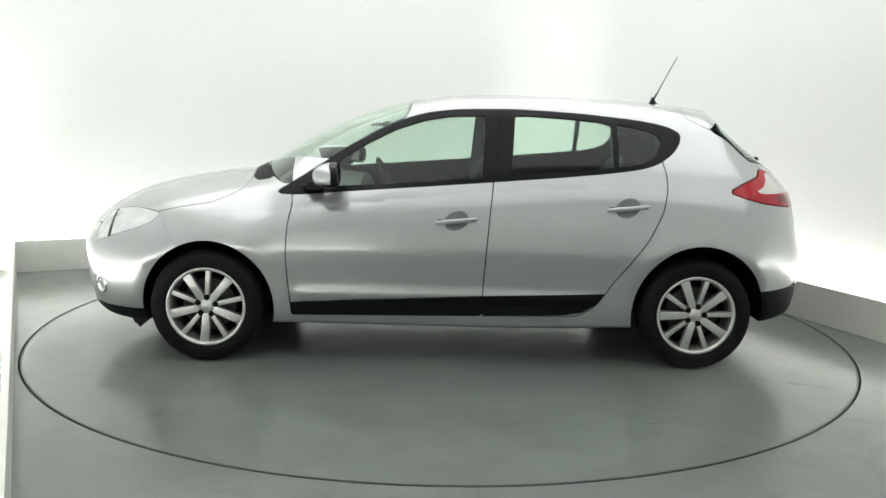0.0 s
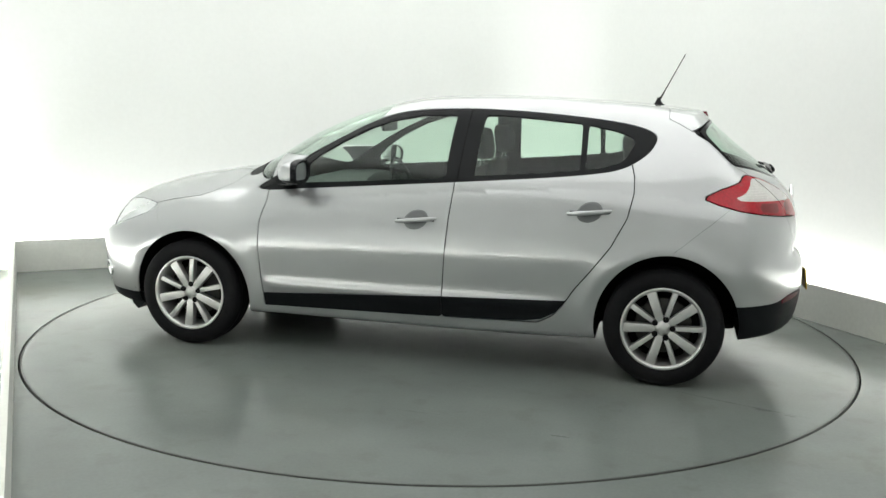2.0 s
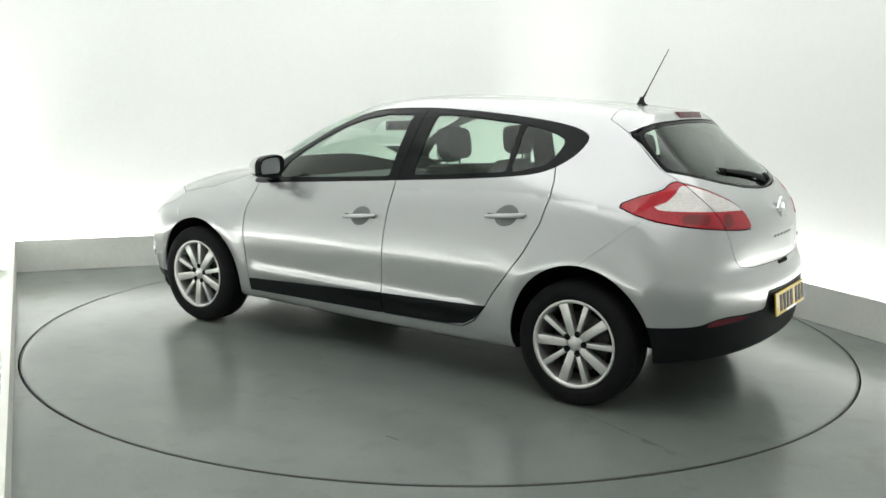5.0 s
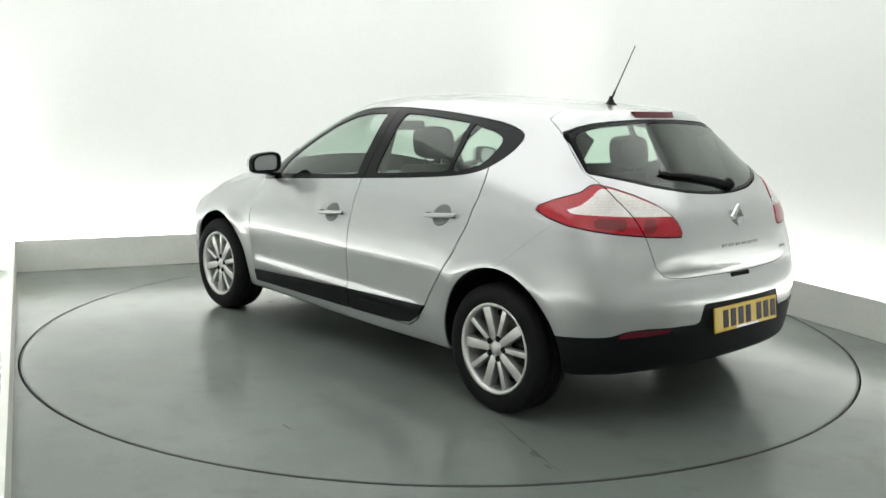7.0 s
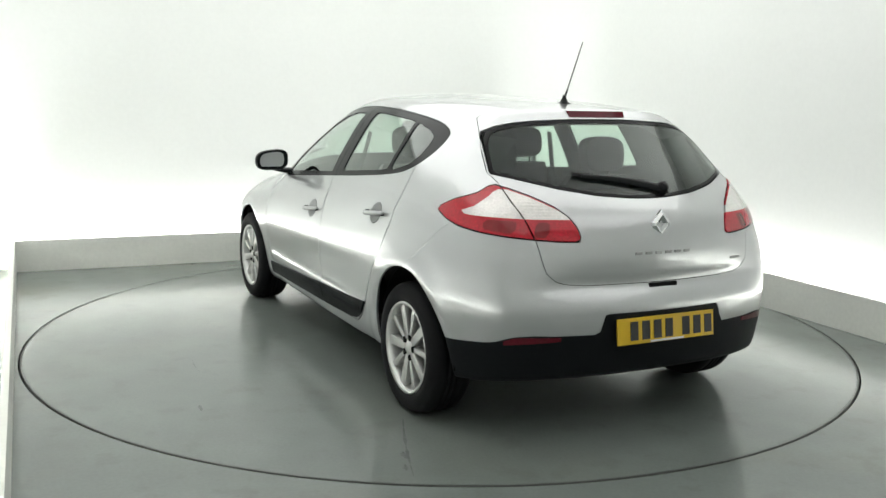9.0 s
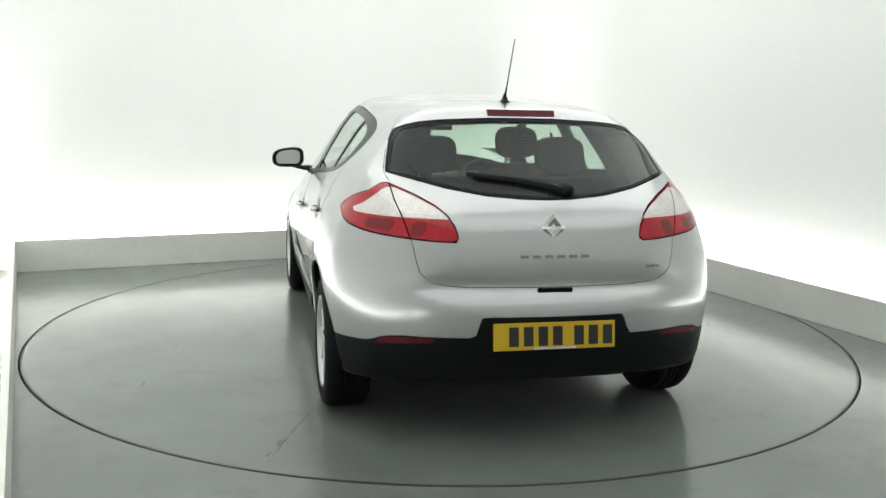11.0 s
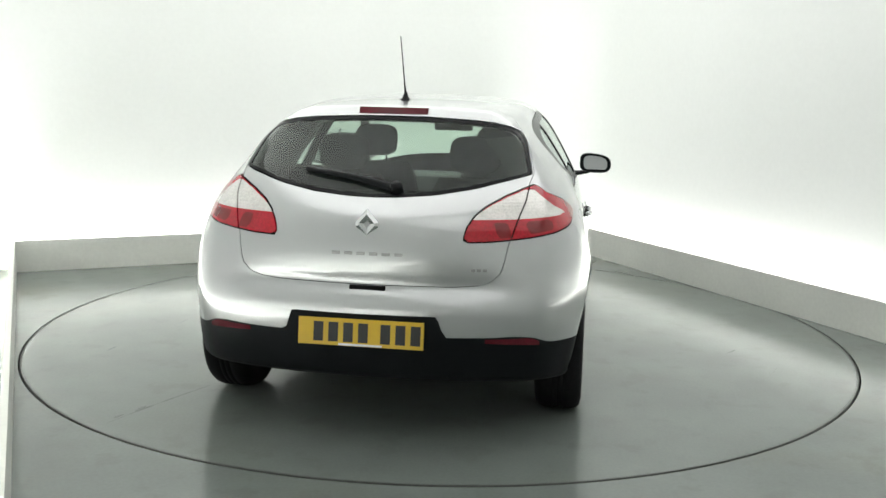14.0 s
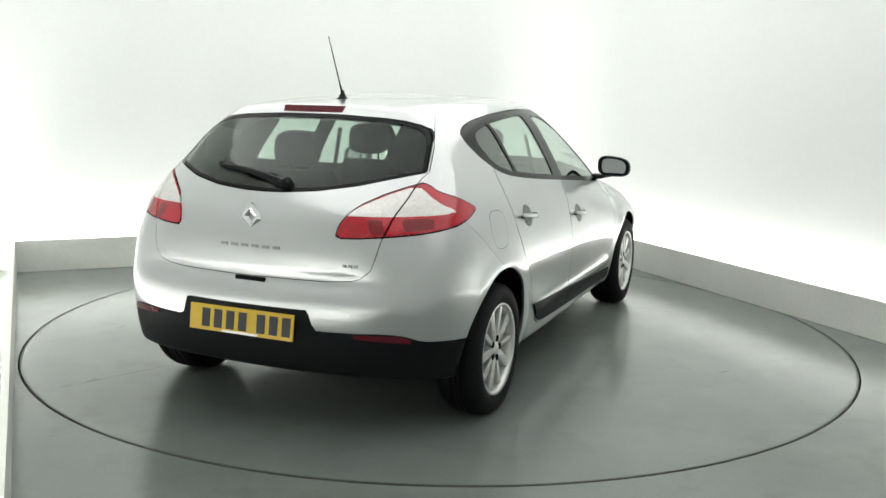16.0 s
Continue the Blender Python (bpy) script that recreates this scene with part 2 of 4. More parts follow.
floor_sheet()
turntable = empty("turntable", "round grey painted turntable set flush in the floor", "turntable")
dv, df = revolve([(0.001, 0.0), (0.6, 0.0), (1.3, 0.0), (2.0, 0.0), (DISC_R - 0.012, 0.0)], 192, "z")
link_mesh("deck", dv, df, DISC_FLOOR, turntable, "grey painted steel deck with tyre scuffs")
dv, df = revolve([(DISC_R - 0.0115, -0.002), (DISC_R - 0.011, 0.001), (DISC_R - 0.003, 0.001), (DISC_R, -0.003), (DISC_R, -0.06)], 192, "z")
link_mesh("edge_ring", dv, df, PLASTIC_EDGE, turntable, "thin dark steel edge of the deck")


def scuff(r0, r1, angle, bend, width, mat, seed):
    """A thin worn streak on the deck, from radius r0 to r1."""
    rnd = random.Random(seed)
    n, left, right = 16, [], []
    for i in range(n + 1):
        t = i / n
        r, a = r0 + (r1 - r0) * t, radians(angle + bend * t)
        w = width * (0.15 + 0.85 * math.sin(math.pi * t)) * rnd.uniform(0.3, 1.2)
        c = Vector((r * math.cos(a), r * math.sin(a), 0.0008))
        o = Vector((-math.sin(a), math.cos(a), 0)) * w
        left.append(c + o)
        right.append(c - o)
    verts = left + right
    faces = [(i, i + 1, n + 2 + i, n + 1 + i) for i in range(n)]
    link_mesh("scuff_mark", verts, faces, mat, turntable, "faint worn scuff on the deck")


SCUFF_DARK = material("dark_scuff", (0.125, 0.141, 0.130), 0.235, 0, 0.2, 30)
SCUFF_PALE = material("pale_scuff", (0.125, 0.14, 0.13), 0.25, 0, 0.2, 30)
scuff(1.72, 2.36, 147.5, 3.2, 0.008, SCUFF_DARK, 1)
scuff(2.12, 2.19, 149.0, 0.6, 0.020, SCUFF_DARK, 2)
scuff(2.25, 2.31, 149.6, 0.3, 0.012, SCUFF_DARK, 3)
scuff(1.60, 1.66, 95.0, 9.0, 0.012, SCUFF_PALE, 4)
scuff(1.95, 2.00, 118.0, 2.0, 0.016, SCUFF_DARK, 5)
scuff(1.75, 1.80, 262.0, 3.0, 0.02, SCUFF_DARK, 6)
scuff(2.00, 2.03, 250.0, 7.0, 0.01, SCUFF_PALE, 7)
scuff(1.30, 1.36, 20.0, 6.0, 0.02, SCUFF_PALE, 8)
# ---- the car's shell ----
# car space: x forward, y to its left, z up, origin on the ground midway between the axles
AXLE, TYRE_R = 1.3205, 0.304


def curve(*pts):
    """Smooth curve through (x, value) points, held flat beyond the ends along its end slope."""
    px = np.array([q[0] for q in pts], float)
    py = np.array([q[1] for q in pts], float)
    order = np.argsort(px)
    px, py = px[order], py[order]
    h, d = np.diff(px), np.diff(py) / np.diff(px)
    m = np.empty_like(px)
    m[0], m[-1] = d[0], d[-1]
    m[1:-1] = (d[:-1] * h[1:] + d[1:] * h[:-1]) / (h[1:] + h[:-1])

    def at(x):
        x = np.asarray(x, float)
        i = np.clip(np.searchsorted(px, x) - 1, 0, len(h) - 1)
        t = (x - px[i]) / h[i]
        tc = np.clip(t, 0, 1)
        v = ((1 + 2 * tc) * (1 - tc) ** 2 * py[i] + tc * (1 - tc) ** 2 * h[i] * m[i]
             + tc * tc * (3 - 2 * tc) * py[i + 1] + tc * tc * (tc - 1) * h[i] * m[i + 1])
        v = v + np.where(t < 0, t * h[i] * m[i], 0) + np.where(t > 1, (t - 1) * h[i] * m[i + 1], 0)
        return v
    return at


def smax(a, b, k):
    h = np.maximum(k - np.abs(a - b), 0) / k
    return np.maximum(a, b) + h * h * k * 0.25


def sstep(lo, hi, x):
    t = np.clip((x - lo) / (hi - lo), 0, 1)
    return t * t * (3 - 2 * t)


PLAN = curve((2.2, 0.78), (1.75, 0.862), (1.32, 0.888), (0.8, 0.890), (0.0, 0.897), (-0.9, 0.903), (-1.35, 0.903), (-1.75, 0.862), (-2.1, 0.772))
LOWER = curve((0.18, 0.080), (0.26, 0.050), (0.36, 0.030), (0.48, 0.016), (0.57, 0.004), (0.62, 0.0), (0.68, 0.003), (0.76, 0.012), (0.86, 0.030), (1.0, 0.052))
SHOULDER = curve((1.9, 0.74), (0.9, 0.80), (0.3, 0.87), (-0.3, 0.925), (-1.0, 0.955), (-1.4, 0.925), (-1.7, 0.885), (-2.0, 0.865))
LEAN = curve((1.9, 0.75), (0.9, 0.62), (0.3, 0.45), (-0.3, 0.40), (-0.9, 0.50), (-1.3, 0.60), (-1.8, 0.62))
TOP = curve((2.3, 0.60), (2.17, 0.71), (2.05, 0.785), (1.76, 0.893), (1.41, 0.962), (1.16, 1.006), (1.07, 1.055), (0.85, 1.190), (0.54, 1.330), (0.31, 1.400),
            (0.12, 1.436), (-0.16, 1.457), (-0.5, 1.460), (-0.85, 1.448), (-1.2, 1.427), (-1.45, 1.401), (-1.6, 1.382))
TAIL = curve((0.15, -1.96), (0.30, -2.03), (0.45, -2.058), (0.56, -2.062), (0.61, -2.056), (0.64, -2.041), (0.675, -2.015), (0.73, -2.014), (0.80, -2.014), (0.88, -2.002), (0.95, -1.975), (1.02, -1.915),
             (1.10, -1.825), (1.20, -1.697), (1.312, -1.562), (1.36, -1.510), (1.415, -1.485))
SOFT_TAIL = curve((0.15, -1.96), (0.30, -2.03), (0.45, -2.060), (0.58, -2.068), (0.70, -2.045), (0.82, -2.015), (0.95, -1.975), (1.02, -1.915), (1.10, -1.825), (1.20, -1.697), (1.312, -1.562), (1.415, -1.485))
NOSE = curve((0.15, 2.07), (0.28, 2.13), (0.45, 2.165), (0.58, 2.165), (0.70, 2.12), (0.80, 2.04), (0.9, 1.9))
SILL = curve((2.1, 0.23), (1.7, 0.20), (1.0, 0.205), (-1.0, 0.215), (-1.6, 0.25), (-2.1, 0.30))


def half_width(x, z):
    d = (z - SHOULDER(x)) / 0.035
    d = np.where(d > 20, d, np.log1p(np.exp(np.minimum(d, 20)))) * 0.035
    w = PLAN(x) - LOWER(np.minimum(z, SHOULDER(x) + 0.03)) - LEAN(x) * d - 0.33 * d * d
    w = w + 0.013 * np.exp(-((z - 0.385) / 0.032) ** 2) * sstep(-0.86, -0.70, x) * sstep(0.90, 0.78, x)
    for ax in (AXLE, -AXLE):
        r = np.hypot(x - ax, z - 0.30)
        w = w + 0.010 * np.exp(-((r - 0.40) / 0.055) ** 2) * sstep(0.1, 0.3, z)
    return w


def shell(p):
    x, y, z = p[:, 0], np.abs(p[:, 1]), p[:, 2]
    y2 = y * y
    side = (y - half_width(x, z)) * 0.9
    xs = x + 0.30 * y2 * sstep(-0.2, 0.5, x)
    top = (z - (TOP(xs) - 0.085 * y2 - 0.22 * y2 * y2)) * (0.75 + 0.2 * sstep(0.3, -0.3, x))
    rear = TAIL(z)
    rear = rear + sstep(0.40, 0.72, y) * (SOFT_TAIL(z) - rear)
    low = sstep(0.95, 0.75, z)
    tail = (rear + (0.20 - 0.03 * low) * y2 + (0.34 - 0.05 * low) * y2 * y2 - x) * 0.8
    nose = (x - (NOSE(z) - 0.22 * y2 - 0.42 * y2 * y2)) * 0.8
    f = smax(side, top, 0.10)
    f = smax(f, tail, 0.11 - 0.075 * sstep(1.12, 1.28, z))
    f = smax(f, nose, 0.10)
    return smax(f, SILL(x) - z, 0.03)


def slope_of(fun, p, e=1e-4):
    g = np.empty_like(p)
    for i in range(3):
        q = p.copy()
        q[:, i] += e
        r = p.copy()
        r[:, i] -= e
        g[:, i] = (fun(q) - fun(r)) / (2 * e)
    return g


def net(fun, lo, hi, step):
    """Quad mesh of fun = 0 inside a box, pulled onto the surface."""
    n = [int(math.ceil((b - a) / step)) + 1 for a, b in zip(lo, hi)]
    ax = [lo[i] + step * np.arange(n[i]) for i in range(3)]
    gx, gy, gz = np.meshgrid(*ax, indexing="ij")
    f = fun(np.stack([gx.ravel(), gy.ravel(), gz.ravel()], 1)).reshape(n)
    ins = f < 0
    c = ins[:-1, :-1, :-1].astype(np.int8)
    for dx in (0, 1):
        for dy in (0, 1):
            for dz in (0, 1):
                if dx + dy + dz:
                    c = c + ins[dx:n[0] - 1 + dx, dy:n[1] - 1 + dy, dz:n[2] - 1 + dz]
    cells = np.argwhere((c > 0) & (c < 8))
    idx = -np.ones([k - 1 for k in n], int)
    idx[tuple(cells.T)] = np.arange(len(cells))
    p = np.array(lo) + step * (cells + 0.5)
    faces = []
    for a in range(3):
        b, d = (a + 1) % 3, (a + 2) % 3
        s0 = [slice(None)] * 3
        s1 = [slice(None)] * 3
        s0[a], s1[a] = slice(0, -1), slice(1, None)
        e = np.argwhere(ins[tuple(s0)] != ins[tuple(s1)])
        e = e[(e[:, b] > 0) & (e[:, d] > 0) & (e[:, b] < n[b] - 1) & (e[:, d] < n[d] - 1)]
        flip = ins[tuple(s0)][tuple(e.T)]
        quad = []
        for ob_, od_ in ((-1, -1), (0, -1), (0, 0), (-1, 0)):
            q = e.copy()
            q[:, b] += ob_
            q[:, d] += od_
            quad.append(idx[tuple(q.T)])
        quad = np.stack(quad, 1)
        quad[~flip] = quad[~flip][:, ::-1]
        faces.append(quad)
    faces = np.concatenate(faces)

    def pull(p, k):
        for _ in range(k):
            g = slope_of(fun, p)
            move = fun(p)[:, None] * g / np.maximum((g * g).sum(1, keepdims=True), 0.05)
            p = p - np.clip(move, -step, step)
        return p
    p = pull(p, 3)
    for _ in range(4):
        acc, cnt = np.zeros_like(p), np.zeros(len(p))
        for i in range(4):
            for j in ((i + 1) % 4, (i + 3) % 4):
                np.add.at(acc, faces[:, i], p[faces[:, j]])
                np.add.at(cnt, faces[:, i], 1)
        p = pull(0.5 * p + 0.5 * acc / np.maximum(cnt, 1)[:, None], 1)
    p = pull(p, 2)
    return p, [tuple(q) for q in faces.tolist()]


class Skin:
    """A surface that is cut into panels along lines drawn on it."""

    def __init__(self, p, faces):
        self.p = [tuple(v) for v in p.tolist()]
        self.faces = faces

    def points(self):
        return np.array(self.p)

    def cut(self, faces, value):
        """Splits faces at value = 0; gives the faces below and above."""
        used = sorted({i for f in faces for i in f})
        v = dict(zip(used, value(np.array([self.p[i] for i in used])).tolist())) if used else {}
        below, above, made = [], [], {}

        def at(i, j):
            key = (i, j) if i < j else (j, i)
            if key not in made:
                a, b = self.p[key[0]], self.p[key[1]]
                t = v[key[0]] / (v[key[0]] - v[key[1]])
                t = min(max(t, 0.001), 0.999)
                made[key] = len(self.p)
                self.p.append(tuple(a[k] + (b[k] - a[k]) * t for k in range(3)))
            return made[key]
        for f in faces:
            s = [v[i] < 0 for i in f]
            if all(s):
                below.append(f)
            elif not any(s):
                above.append(f)
            else:
                lo, hi = [], []
                for k, i in enumerate(f):
                    j = f[(k + 1) % len(f)]
                    (lo if s[k] else hi).append(i)
                    if s[k] != s[(k + 1) % len(f)]:
                        m = at(i, j)
                        lo.append(m)
                        hi.append(m)
                if len(lo) > 2:
                    below.append(tuple(lo))
                if len(hi) > 2:
                    above.append(tuple(hi))
        return below, above

    def take(self, value, gap=0.0, where=None):
        """Cuts a panel out of what is left, with a joint of that width round it."""
        if where is not None:
            c = np.array([self.p[f[0]] for f in self.faces])
            mask = where(c)
            near = [f for f, k in zip(self.faces, mask) if k]
            far = [f for f, k in zip(self.faces, mask) if not k]
        else:
            near, far = self.faces, []
        if gap:
            inside, rest = self.cut(near, lambda p: value(p) + gap / 2)
            _, rest = self.cut(rest, lambda p: value(p) - gap / 2)
        else:
            inside, rest = self.cut(near, value)
        self.faces = far + rest
        return inside

    def panel(self, name, faces, mat, parent, label="", lift=0.0, rim=0.012, fun=None):
        """One panel as a mesh, its border turned inwards."""
        if not faces:
            return None
        used = sorted({i for f in faces for i in f})
        place = {i: k for k, i in enumerate(used)}
        p = np.array([self.p[i] for i in used])
        g = slope_of(fun or shell, p)
        nrm = g / np.maximum(np.linalg.norm(g, axis=1, keepdims=True), 1e-9)
        p = p + nrm * lift
        fs = [tuple(place[i] for i in f) for f in faces]
        verts, norms = p.tolist(), nrm.tolist()
        if rim:
            once = {}
            for f in fs:
                for k, i in enumerate(f):
                    j = f[(k + 1) % len(f)]
                    if (j, i) in once:
                        del once[(j, i)]
                    else:
                        once[(i, j)] = 1
            for i, j in once:
                t = p[j] - p[i]
                o = np.cross(t, nrm[i])
                o = o / max(np.linalg.norm(o), 1e-9)
                k = len(verts)
                verts += [p[i].tolist(), p[j].tolist(), (p[j] - nrm[j] * rim).tolist(), (p[i] - nrm[i] * rim).tolist()]
                norms += [o.tolist()] * 4
                fs.append((k + 1, k, k + 3, k + 2))
        return link_mesh(name, verts, fs, mat, parent, label, True, norms)


def outline(pts, a=0, b=2, u=None):
    """Signed distance to a closed line, drawn in two of the axes, negative inside; corners are rounded by a spline."""
    pts = np.array(pts, float)

    def value(p):
        q = np.stack([p[:, a], p[:, b]], 1) if u is None else u(p)
        best = np.full(len(q), 1e9)
        odd = np.zeros(len(q), bool)
        for k in range(len(pts)):
            s, e = pts[k], pts[(k + 1) % len(pts)]
            w, d = q - s, e - s
            t = np.clip((w @ d) / (d @ d), 0, 1)
            best = np.minimum(best, np.hypot(*(w - t[:, None] * d).T))
            cross = (s[1] > q[:, 1]) != (e[1] > q[:, 1])
            if e[1] != s[1]:
                odd ^= cross & (q[:, 0] < (e[0] - s[0]) * (q[:, 1] - s[1]) / (e[1] - s[1]) + s[0])
        return np.where(odd, -best, best)
    return value


def rounded(pts, n=4):
    """Closed smooth line through the points (Catmull-Rom)."""
    p = np.array(pts, float)
    out = []
    for i in range(len(p)):
        a, b, c, d = p[i - 1], p[i], p[(i + 1) % len(p)], p[(i + 2) % len(p)]
        for k in range(n):
            t = k / n
            out.append(0.5 * (2 * b + (c - a) * t + (2 * a - 5 * b + 4 * c - d) * t * t + (3 * b - a - 3 * c + d) * t ** 3))
    return out


def inset(value, by):
    return lambda p: value(p) + by


car = empty("hatchback_car", "silver metallic five-door hatchback car parked on a turntable", "car")
sp, sf = net(shell, (-2.2, -0.98, 0.13), (2.3, 0.98, 1.50), 0.024)
skin = Skin(sp, sf)
JOINT = 0.006

def arch(p, ax):
    if ax < 0:
        return np.hypot((p[:, 0] - ax + 0.012) * 1.06, p[:, 2] - 0.302) - 0.384
    return np.hypot((p[:, 0] - ax + 0.005) * 1.03, p[:, 2] - 0.298) - 0.366


# wheel arches and underside
for ax in (AXLE, -AXLE):
    skin.take(lambda p: arch(p, ax), where=lambda c: (np.abs(c[:, 1]) > 0.45) & (np.abs(c[:, 0] - ax) < 0.5) & (c[:, 2] < 0.8))
under = skin.take(lambda p: p[:, 2] - SILL(p[:, 0]) - 0.006, where=lambda c: c[:, 2] < 0.4)
skin.panel("underbody", under, SHADOW_BLACK, car, "black underbody", rim=0)

# side glazing
DAYLIGHT = rounded([(0.955, 0.915), (0.86, 0.908), (0.62, 0.93), (0.32, 0.955), (0.02, 0.98), (-0.30, 1.007), (-0.58, 1.031), (-0.88, 1.062), (-1.05, 1.092), (-1.15, 1.14),
                    (-1.215, 1.20), (-1.235, 1.262), (-1.18, 1.298), (-1.05, 1.328), (-0.84, 1.352), (-0.59, 1.371), (-0.34, 1.381), (-0.16, 1.379),
                    (0.02, 1.371), (0.18, 1.346), (0.33, 1.296), (0.48, 1.218), (0.63, 1.128), (0.78, 1.031), (0.90, 0.955)])
FRONT_PANE = [(0.70, 0.955), (0.32, 0.982), (0.02, 1.005), (-0.15, 1.018), (-0.16, 1.20), (-0.172, 1.347), (0.02, 1.342), (0.17, 1.316), (0.32, 1.266), (0.48, 1.185), (0.60, 1.108), (0.685, 1.03)]
REAR_PANE = [(-0.305, 1.034), (-0.58, 1.057), (-0.858, 1.084), (-0.856, 1.20), (-0.852, 1.322), (-0.59, 1.343), (-0.42, 1.352), (-0.33, 1.351), (-0.318, 1.2)]
QUARTER_PANE = rounded([(-0.89, 1.092), (-0.97, 1.103), (-1.06, 1.130), (-1.105, 1.185), (-1.12, 1.245), (-1.05, 1.283), (-0.93, 1.306), (-0.888, 1.311), (-0.888, 1.2)], 3)
CLADDING = [(0.872, 0.255), (0.872, 0.335), (-0.16, 0.392), (-0.83, 0.415), (-0.77, 0.35), (-0.70, 0.308), (-0.60, 0.292), (-0.30, 0.282)]
door_ps = {}
FRONT_DOOR = [(0.865, 0.86), (0.885, 0.75), (0.893, 0.59), (0.883, 0.44), (0.868, 0.30), (0.868, 0.262), (-0.163, 0.275), (-0.163, 0.40), (-0.168, 0.50), (-0.178, 0.65), (-0.192, 0.83), (-0.205, 0.95), (-0.212, 1.1), (0.9, 1.1)]
REAR_DOOR = [(-0.163, 0.275), (-0.68, 0.285), (-0.76, 0.33), (-0.822, 0.41), (-0.862, 0.475), (-0.94, 0.575), (-1.04, 0.71), (-1.115, 0.86), (-1.14, 0.98), (-1.137, 1.06), (-1.10, 1.2), (-0.212, 1.1), (-0.205, 0.95), (-0.192, 0.83), (-0.178, 0.65), (-0.168, 0.50), (-0.163, 0.40)]
for side in (1, -1):
    here = lambda c: (c[:, 1] * side > 0.35) & (c[:, 0] < 1.15) & (c[:, 0] > -1.5) & (c[:, 2] > 0.2)
    trim = skin.take(outline(DAYLIGHT), 0.003, here)
    rest, skin.faces = skin.faces, trim
    panes = [(n, skin.take(outline(q))) for n, q in (("front_side_window", FRONT_PANE), ("rear_side_window", REAR_PANE), ("quarter_window", QUARTER_PANE))]
    trim, skin.faces = skin.faces, rest
    fore, aft = skin.cut(trim, lambda p: -(p[:, 0] + 0.218 + (p[:, 2] - 1.0) * 0.08) + 0.002)
    aft, _ = skin.cut(aft, lambda p: (p[:, 0] + 0.218 + (p[:, 2] - 1.0) * 0.08) + 0.002)
    skin.panel("front_window_frame", fore, BLACK_TRIM, car, "gloss black front window frame", lift=-0.002)
    skin.panel("rear_window_frame", aft, BLACK_TRIM, car, "gloss black rear window frame", lift=-0.002)
    for n, q in panes:
        skin.panel(n, q, GLASS, car, "green tinted side window", lift=-0.006, rim=0).visible_shadow = False
    for n, q in (("front_door", FRONT_DOOR), ("rear_door", REAR_DOOR)):
        got = skin.take(outline(q), JOINT, here)
        clad, got = skin.cut(got, outline(CLADDING))
        door_ps[n, side] = skin.panel(n, got, PAINT, car, "silver painted door")
        skin.panel("cladding_strip", clad, PLASTIC, door_ps[n, side], "dark plastic rubbing strip", lift=0.009, rim=0.016)

# tailgate glass, lamps, tailgate, bumper
back = lambda c: c[:, 0] < -1.25


def both(half):
    """A closed line from its half on the left, first and last point in the middle."""
    return half + [(-y, z) for y, z in half[::-1][1:-1]]


REAR_GLASS = both([(0, 1.354), (0.15, 1.353), (0.36, 1.343), (0.46, 1.333), (0.53, 1.317), (0.568, 1.297), (0.595, 1.266), (0.612, 1.222), (0.630, 1.158), (0.640, 1.125), (0.50, 1.092), (0.42, 1.072), (0.255, 1.045), (0.1, 1.033), (0, 1.031)])
REAR_CLEAR = inset(outline(REAR_GLASS, 1, 2), 0.013)
frit = skin.take(outline(REAR_GLASS, 1, 2), 0.006, back)
rest, skin.faces = skin.faces, frit
clear = skin.take(REAR_CLEAR)
frit, skin.faces = skin.faces, rest
skin.panel("rear_window_border", frit, FRIT, car, "black printed border of the rear window", lift=-0.002)
skin.panel("rear_window", clear, REAR_GLASS_MAT, car, "tinted rear window", lift=-0.004, rim=0).visible_shadow = False
# rear lamps run round the corner: u grows from the tailgate to the flank
def corner(p):
    return np.stack([np.abs(p[:, 1]) + p[:, 0], p[:, 2]], 1)


LAMP = [(-1.578, 0.866), (-1.570, 0.89), (-1.545, 0.926), (-1.49, 0.966), (-1.40, 1.004), (-1.265, 1.042), (-1.13, 1.070), (-1.03, 1.085), (-0.99, 1.074), (-0.95, 1.050), (-0.79, 1.014), (-0.675, 0.976), (-0.675, 0.962), (-0.75, 0.935),
        (-0.86, 0.911), (-1.01, 0.895), (-1.15, 0.885), (-1.30, 0.876), (-1.455, 0.868)]
LAMP_WHITE = [(-1.525, 0.953), (-1.46, 0.977), (-1.39, 1.001), (-1.25, 1.039), (-1.12, 1.065), (-1.055, 1.064), (-1.01, 1.030), (-0.94, 0.994), (-0.83, 0.966), (-0.93, 0.958), (-1.10, 0.957), (-1.29, 0.954)]
TAILGATE = both([(0, 0.682), (0.37, 0.684), (0.46, 0.690), (0.505, 0.704), (0.545, 0.740), (0.56, 0.79), (0.568, 0.836), (0.576, 0.87), (0.60, 0.95), (0.625, 1.02), (0.635, 1.090), (0.649, 1.128), (0.639, 1.16), (0.621, 1.224), (0.604, 1.270), (0.586, 1.295), (0.570, 1.5), (0, 1.5)])


def gate_line(p):
    y = np.abs(p[:, 1])
    roof = (p[:, 0] + 1.29 + 2.28 * np.maximum(0, y - 0.526)) * np.where(y > 0.526, 0.4, 1.0)
    return np.maximum(outline(TAILGATE, 1, 2)(p), roof)


